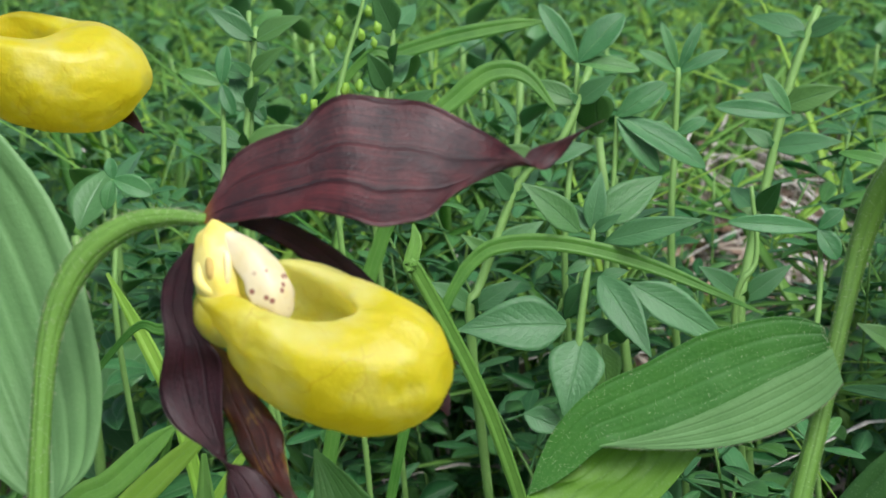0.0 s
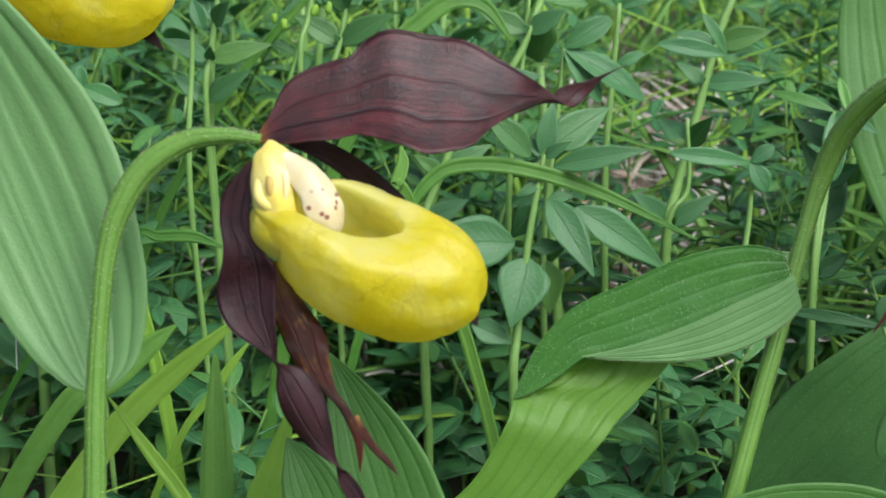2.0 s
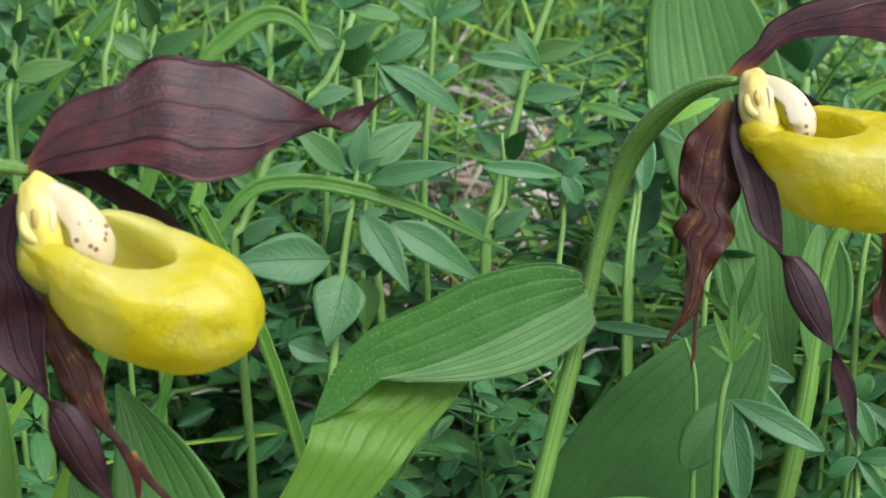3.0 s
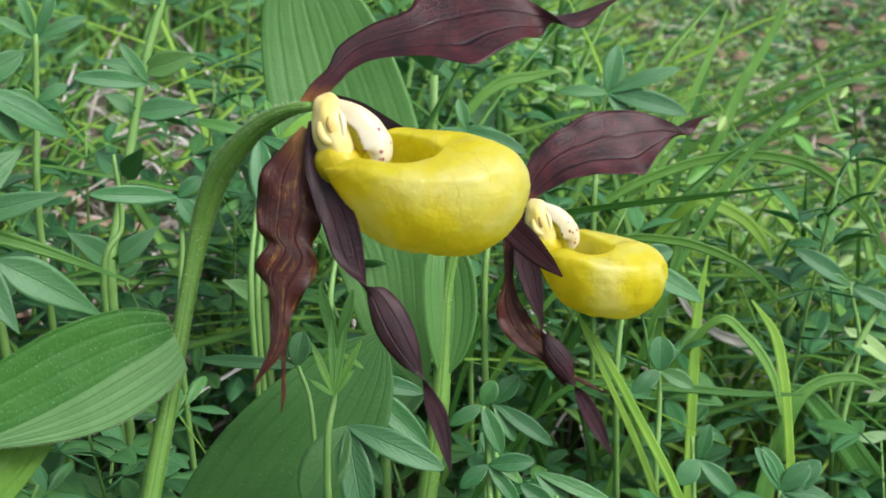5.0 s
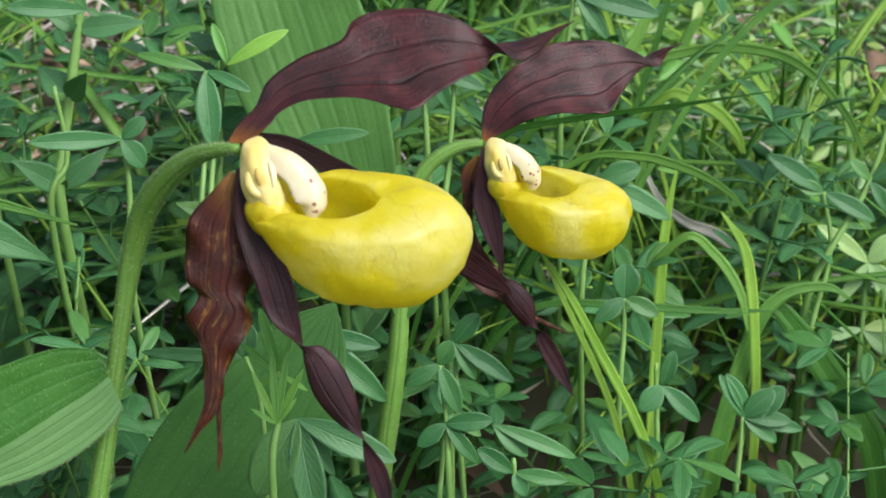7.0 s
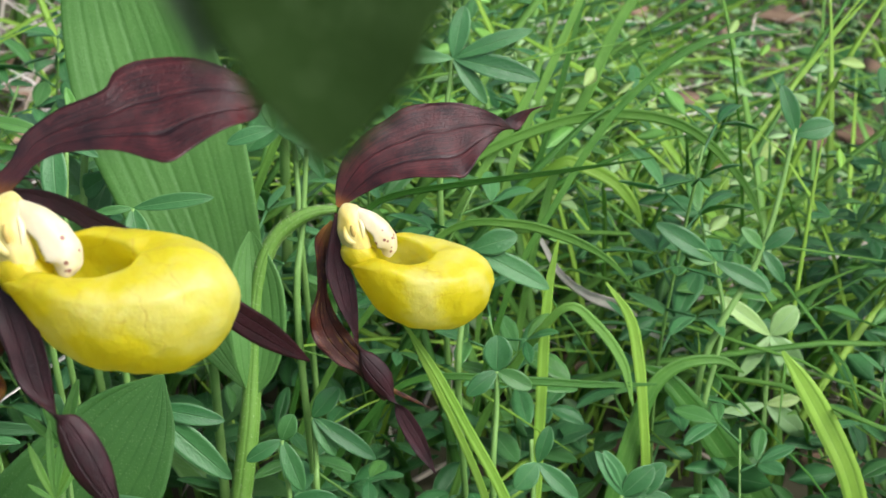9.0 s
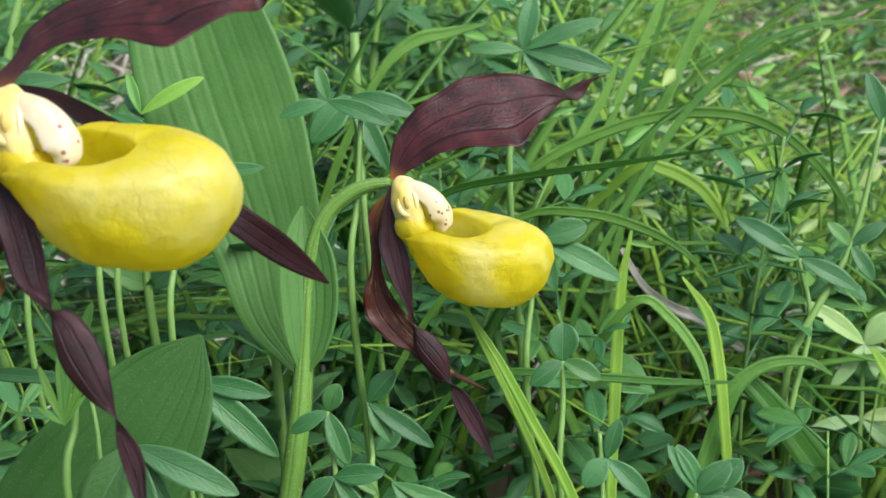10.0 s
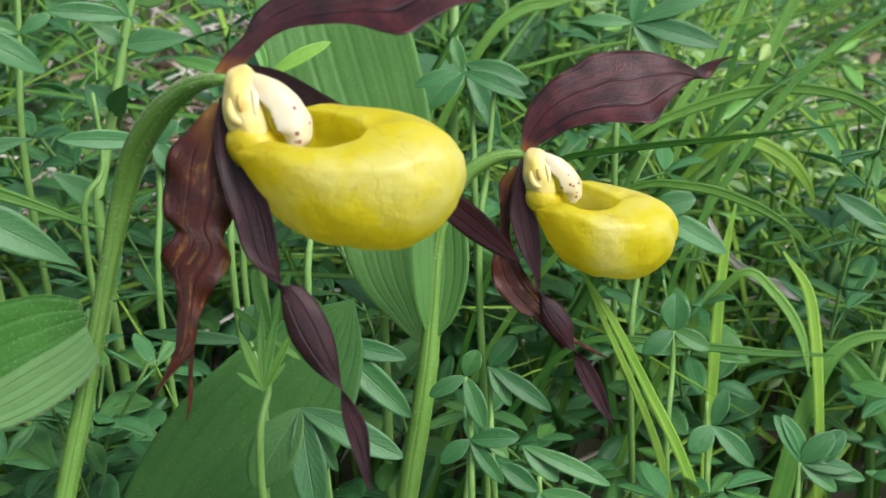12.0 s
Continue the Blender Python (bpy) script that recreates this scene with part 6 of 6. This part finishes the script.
models = [clover_model(20 + k, h) for k, h in enumerate((0.085, 0.10, 0.115, 0.13, 0.15, 0.17, 0.11, 0.14))]
heights = (0.085, 0.10, 0.115, 0.13, 0.15, 0.17, 0.11, 0.14)
used = set()
for x, y in places(290, 0.285, 0.95):
    if (x > 0.10 and y > 0.42 and rng.random() < 0.5) or (bare(x, y) and rng.random() < 0.6):
        continue
    tall = cap(x, y) * rng.uniform(0.7, 1.0)
    k = int(np.argmin([abs(h - tall) + 0.02 * rng.random() for h in heights]))
    s = min(tall / heights[k], 1.25)
    m = pose(x, y, 0, 0, 0, rng.uniform(0, 360)) @ Matrix.Scale(s, 4)
    if k in used:
        copy_thing(models[k], m)
    else:
        models[k].matrix_basis = m
        used.add(k)


def mint_model(seed, height):
    """A herb at the origin with broad leaves in crossed pairs."""
    r = np.random.default_rng(seed)
    t = thing("mint_herb", (0, 0, 0), "upright herb with broad paired grey-green leaves", "herb", "broad-leaved herbs")
    lean = Vector((r.normal(0, 0.08), r.normal(0, 0.08), 1)).normalized()
    part("stem", tube(bmesh.new(), [(*(lean * height * f), 0.0019 - 0.0008 * f) for f in (-0.05, 0.3, 0.6, 1.0)], 12, 8), HERB_STEM, t)
    pairs = int(3 + height * 18)
    for k in range(pairs):
        f = 0.3 + 0.7 * k / (pairs - 1)
        size = 0.038 * (1.15 - 0.7 * f) * r.uniform(0.8, 1.2)
        a = k * math.pi / 2 + r.uniform(-0.3, 0.3)
        for side in (0, math.pi):
            d = Vector((math.cos(a + side), math.sin(a + side), r.uniform(0.0, 0.5) + 0.5 * f * f)).normalized()
            foot = lean * height * f
            part("leaf", leaflet(bmesh.new(), foot + d * 0.002, foot + d * size, size * 0.27, Vector((0, -0.25, 1)), cup=0.25, sag=0.1, count=10, wide=6, outline=POINTED), MINT, t)
    return t


mints = [mint_model(60 + k, h) for k, h in enumerate((0.10, 0.13, 0.16))]
seen = set()
for x, y in places(80, 0.40, 0.95):
    if x > 0.02 + 0.1 * y or (bare(x, y) and rng.random() < 0.4):
        continue
    k = int(rng.integers(0, 3))
    s = min(1.2, cap(x, y) / (0.10, 0.13, 0.16)[k])
    m = pose(x, y, 0, 0, 0, rng.uniform(0, 360)) @ Matrix.Scale(s, 4)
    if k in seen:
        copy_thing(mints[k], m)
    else:
        mints[k].matrix_basis = m
        seen.add(k)


def meadow_grass(name, count, y0, y1, material, label, tall=1.0, wide=0.0016, droop=0.5, from_x=-9.0):
    p = places(count, y0, y1)
    p = p[[x > from_x + (0.12 * rng.random() * y if from_x > 0 else 0) and not (bare(x, y) and rng.random() < 0.65) for x, y in p]]
    count = len(p)
    n = 8
    f = np.linspace(0, 1, n)[None, :, None]
    h = np.array([cap(x, y) for x, y in p]) * rng.uniform(0.55, 1.2, count) * tall
    h = np.where(p[:, 1] < 0.42, np.minimum(h, np.array([cap(x, y) for x, y in p])), h)
    a = rng.uniform(0, math.tau, count)
    out = np.stack([np.cos(a), np.sin(a), 0 * a], 1)
    reach = h * rng.uniform(0.1, 1.0, count) * droop * 1.6
    fall = rng.uniform(0.0, 0.55, count) * droop
    rows = np.zeros((count, n, 3))
    rows[:, :, :2] = p[:, None, :]
    rows += out[:, None, :] * (reach[:, None, None] * f ** 1.8)
    rows[:, :, 2] += (h[:, None, None] * (f * 1.15 - fall[:, None, None] * f ** 3))[..., 0]
    w = rng.uniform(0.5, 1.4, count)[:, None] * np.minimum(1.0, p[:, 1:] / 0.62) * wide * np.array([0.8, 0.95, 1, 1, 0.9, 0.72, 0.42, 0.05])[None, :]
    free = ~((rows[:, :, 1] < 0.45) & (rows[:, :, 2] > 0.125)).any(1)
    return strips(name, rows[free], w[free], (-out * 0.6 + np.array([0, -0.5, 0.6]))[free], material, label, "grass")


meadow_grass("meadow_grass", 600, 0.42, 0.95, GRASS, "dense green meadow grass between the herbs", 1.0, 0.0026, 0.75)
meadow_grass("meadow_grass", 260, 0.42, 0.85, GRASS, "arching green grass blades across the herbs", 1.1, 0.0018, 1.25)
meadow_grass("meadow_grass", 120, 0.42, 0.80, GRASS_LIGHT, "arching pale grass blades across the herbs", 1.1, 0.0014, 1.3)
meadow_grass("meadow_grass", 240, 0.50, 0.95, GRASS_LIGHT, "yellow-green meadow grass blades", 1.0, 0.0024, 0.8)
meadow_grass("meadow_grass", 420, 0.40, 0.95, GRASS_LIGHT, "bright grass on the open side", 0.8, 0.0018, 1.0, 0.10)
meadow_grass("meadow_grass", 560, 0.40, 0.95, GRASS, "green grass on the open side", 0.95, 0.0018, 1.0, 0.10)
meadow_grass("meadow_grass", 3200, 0.9, 2.6, GRASS, "green meadow grass farther off", 0.8, 0.0032, 0.8)
meadow_grass("meadow_grass", 1400, 0.9, 2.6, GRASS_LIGHT, "pale meadow grass farther off", 0.7, 0.0032, 0.9)


meadow_grass("meadow_grass", 5200, 0.5, 1.3, GRASS_LIGHT, "short bright grass on the open side", 0.85, 0.0011, 1.3, 0.12)
meadow_grass("meadow_grass", 2400, 0.5, 1.3, GRASS, "short green grass on the open side", 0.9, 0.0012, 1.3, 0.12)
meadow_grass("meadow_grass", 9000, 1.1, 2.7, GRASS_LIGHT, "short pale grass farther off on the open side", 1.1, 0.0018, 1.2, 0.10)


def around(count, r0, r1):
    a = rng.uniform(0, math.tau, count)
    r = np.sqrt(rng.uniform(r0 * r0, r1 * r1, count))
    p = np.stack([r * np.cos(a), 0.8 + r * np.sin(a)], 1)
    keep = [not (y > 0.24 and inside(x, y)) and y < 2.9 for x, y in p]
    return p[keep]


def outer_grass(count, material, label, reach=3.2, tall=1.0):
    p = around(count, 0.0, reach)
    n, m = 5, len(p)
    f = np.linspace(0, 1, n)[None, :, None]
    h = rng.uniform(0.05, 0.12, m) * tall
    a = rng.uniform(0, math.tau, m)
    out = np.stack([np.cos(a), np.sin(a), 0 * a], 1)
    rows = np.zeros((m, n, 3))
    rows[:, :, :2] = p[:, None, :]
    rows += out[:, None, :] * ((h * rng.uniform(0.2, 1.0, m))[:, None, None] * f ** 1.8)
    rows[:, :, 2] += (h[:, None, None] * (f - 0.3 * f ** 3))[..., 0]
    w = rng.uniform(0.6, 1.4, m)[:, None] * 0.0026 * np.array([0.9, 1, 0.9, 0.6, 0.05])[None, :]
    return strips("meadow_grass", rows, w, -out * 0.6 + np.array([0, 0, 0.8]), material, label, "grass")


outer_grass(15000, GRASS, "short green grass all round")
outer_grass(5000, GRASS_LIGHT, "short pale grass all round")
outer_grass(16000, GRASS, "denser green grass round the orchids", 1.7, 1.2)
outer_grass(4000, GRASS_LIGHT, "denser pale grass round the orchids", 1.7, 1.2)
for x, y in around(150, 0.0, 1.5):
    if x * x + y * y > 0.04:
        k = int(rng.integers(0, 4))
        copy_thing(models[k], pose(x, y, 0, 0, 0, rng.uniform(0, 360)))


def loose_leaflets(count, y0, y1, material, label, from_x=-9.0, scale=1.0, low=1.0):
    """Small leaves on unseen stalks at all heights, farther off."""
    p = places(count, y0, y1)
    p = p[p[:, 0] > from_x]
    count = len(p)
    n = 6
    f = np.linspace(0, 1, n)[None, :, None]
    z = np.array([cap(x, y) for x, y in p]) * np.sqrt(rng.uniform(0.02, 1.0, count)) * low
    a = rng.uniform(0, math.tau, count)
    out = np.stack([np.cos(a), np.sin(a), rng.uniform(-0.4, 0.6, count)], 1)
    size = rng.uniform(0.012, 0.024, count) * scale
    rows = np.zeros((count, n, 3))
    rows[:, :, :2] = p[:, None, :]
    rows[:, :, 2] = z[:, None]
    rows += out[:, None, :] * (size[:, None, None] * f)
    w = size[:, None] * rng.uniform(0.18, 0.30, count)[:, None] * np.array([0.1, 0.7, 1, 0.95, 0.6, 0.05])[None, :]
    return strips("meadow_leaves", rows, w, np.stack([rng.normal(0, 0.4, count), rng.normal(-0.4, 0.3, count), np.ones(count)], 1), material, label, "foliage")


loose_leaflets(5200, 0.85, 2.6, CLOVER, "small clover leaves farther off in the meadow")
loose_leaflets(1500, 0.45, 0.85, PALE, "small pale leaves low among the near grass", 0.10, 0.45)
loose_leaflets(1500, 0.45, 0.85, FRESH, "small fresh green leaves low among the near grass", 0.08, 0.5)
loose_leaflets(16000, 0.6, 2.3, PALE, "small pale leaves of low herbs on the open side", 0.12, 0.55)
loose_leaflets(6500, 0.6, 2.3, CLOVER, "small bluish leaves of low herbs on the open side", 0.12, 0.55)


def litter(name, count, y0, y1, material, label, long, wide, patch=False):
    p = places(count, y0, y1)
    if patch:
        p = p[[bare(x, y) for x, y in p]]
        count = len(p)
    n = 5
    f = np.linspace(-0.5, 0.5, n)[None, :, None]
    a = rng.uniform(0, math.tau, count)
    out = np.stack([np.cos(a), np.sin(a), rng.normal(0, 0.12, count)], 1)
    size = rng.uniform(0.5, 1.3, count) * long
    rows = np.zeros((count, n, 3))
    rows[:, :, :2] = p[:, None, :]
    rows[:, :, 2] = rng.uniform(0.008, 0.04, count)[:, None]
    rows += out[:, None, :] * (size[:, None, None] * f)
    rows[:, :, 2] += (rng.normal(0, 0.08, count) * size)[:, None] * (1 - 4 * f[0, :, 0] ** 2)[None, :]
    w = rng.uniform(0.6, 1.3, count)[:, None] * wide * np.array([0.15, 0.85, 1, 0.8, 0.1])[None, :]
    return strips(name, rows, w, np.stack([rng.normal(0, 0.3, count), rng.normal(0, 0.3, count), np.ones(count)], 1), material, label, "litter")


litter("dry_straw", 1000, 0.42, 1.8, STRAW, "pale dry straw lying on the soil", 0.045, 0.0011)
litter("dry_straw", 1800, 0.5, 1.2, STRAW, "pale dry straw matted on thin ground", 0.07, 0.0018, True)
litter("dead_leaves", 420, 0.3, 1.8, DEAD, "brown dead leaves on the soil", 0.03, 0.008)
straw = part("straw", sheet(bmesh.new(), [(0.1373, 0.4792, 0.1156, 0.0008), (0.1439, 0.4747, 0.1043, 0.0013), (0.1534, 0.4716, 0.0970, 0.0019), (0.1639, 0.4696, 0.0926, 0.0021), (0.1734, 0.4664, 0.0851, 0.0015), (0.1800, 0.4646, 0.0810, 0.0004)], V9[2], cup=0.4, rolls=(10, 30, 0, 20), count=22, wide=5), STRAW_PALE)
tagged(straw, "pale dry straw caught among the grass", "straw")


def dry_stalks(count):
    """Dead upright stalks and blades between the living plants."""
    p = places(count, 0.52, 1.1)
    n = 6
    f = np.linspace(0, 1, n)[None, :, None]
    h = np.array([cap(x, y) for x, y in p]) * rng.uniform(0.3, 0.9, count)
    a = rng.uniform(0, math.tau, count)
    out = np.stack([np.cos(a), np.sin(a), 0 * a], 1)
    rows = np.zeros((count, n, 3))
    rows[:, :, :2] = p[:, None, :]
    rows += out[:, None, :] * ((h * rng.uniform(0.2, 1.6, count))[:, None, None] * f ** 1.4)
    rows[:, :, 2] += (h[:, None, None] * (f - 0.35 * f ** 3))[..., 0]
    w = rng.uniform(0.4, 1.5, count)[:, None] * 0.0013 * np.array([1, 1, 0.9, 0.8, 0.5, 0.05])[None, :]
    return strips("dry_stalks", rows, w, -out * 0.5 + np.array([0, -0.5, 0.6]), STRAW_PALE, "pale dead stalks among the living grass", "straw")


dry_stalks(800)
loose_leaflets(700, 0.30, 0.60, CLOVER, "small clover leaves low between the stems", -9.0, 0.7, 0.62)
litter("dead_leaves", 650, 0.55, 1.15, DEAD_PALE, "curled light brown dead leaves on thin ground", 0.034, 0.009, True)
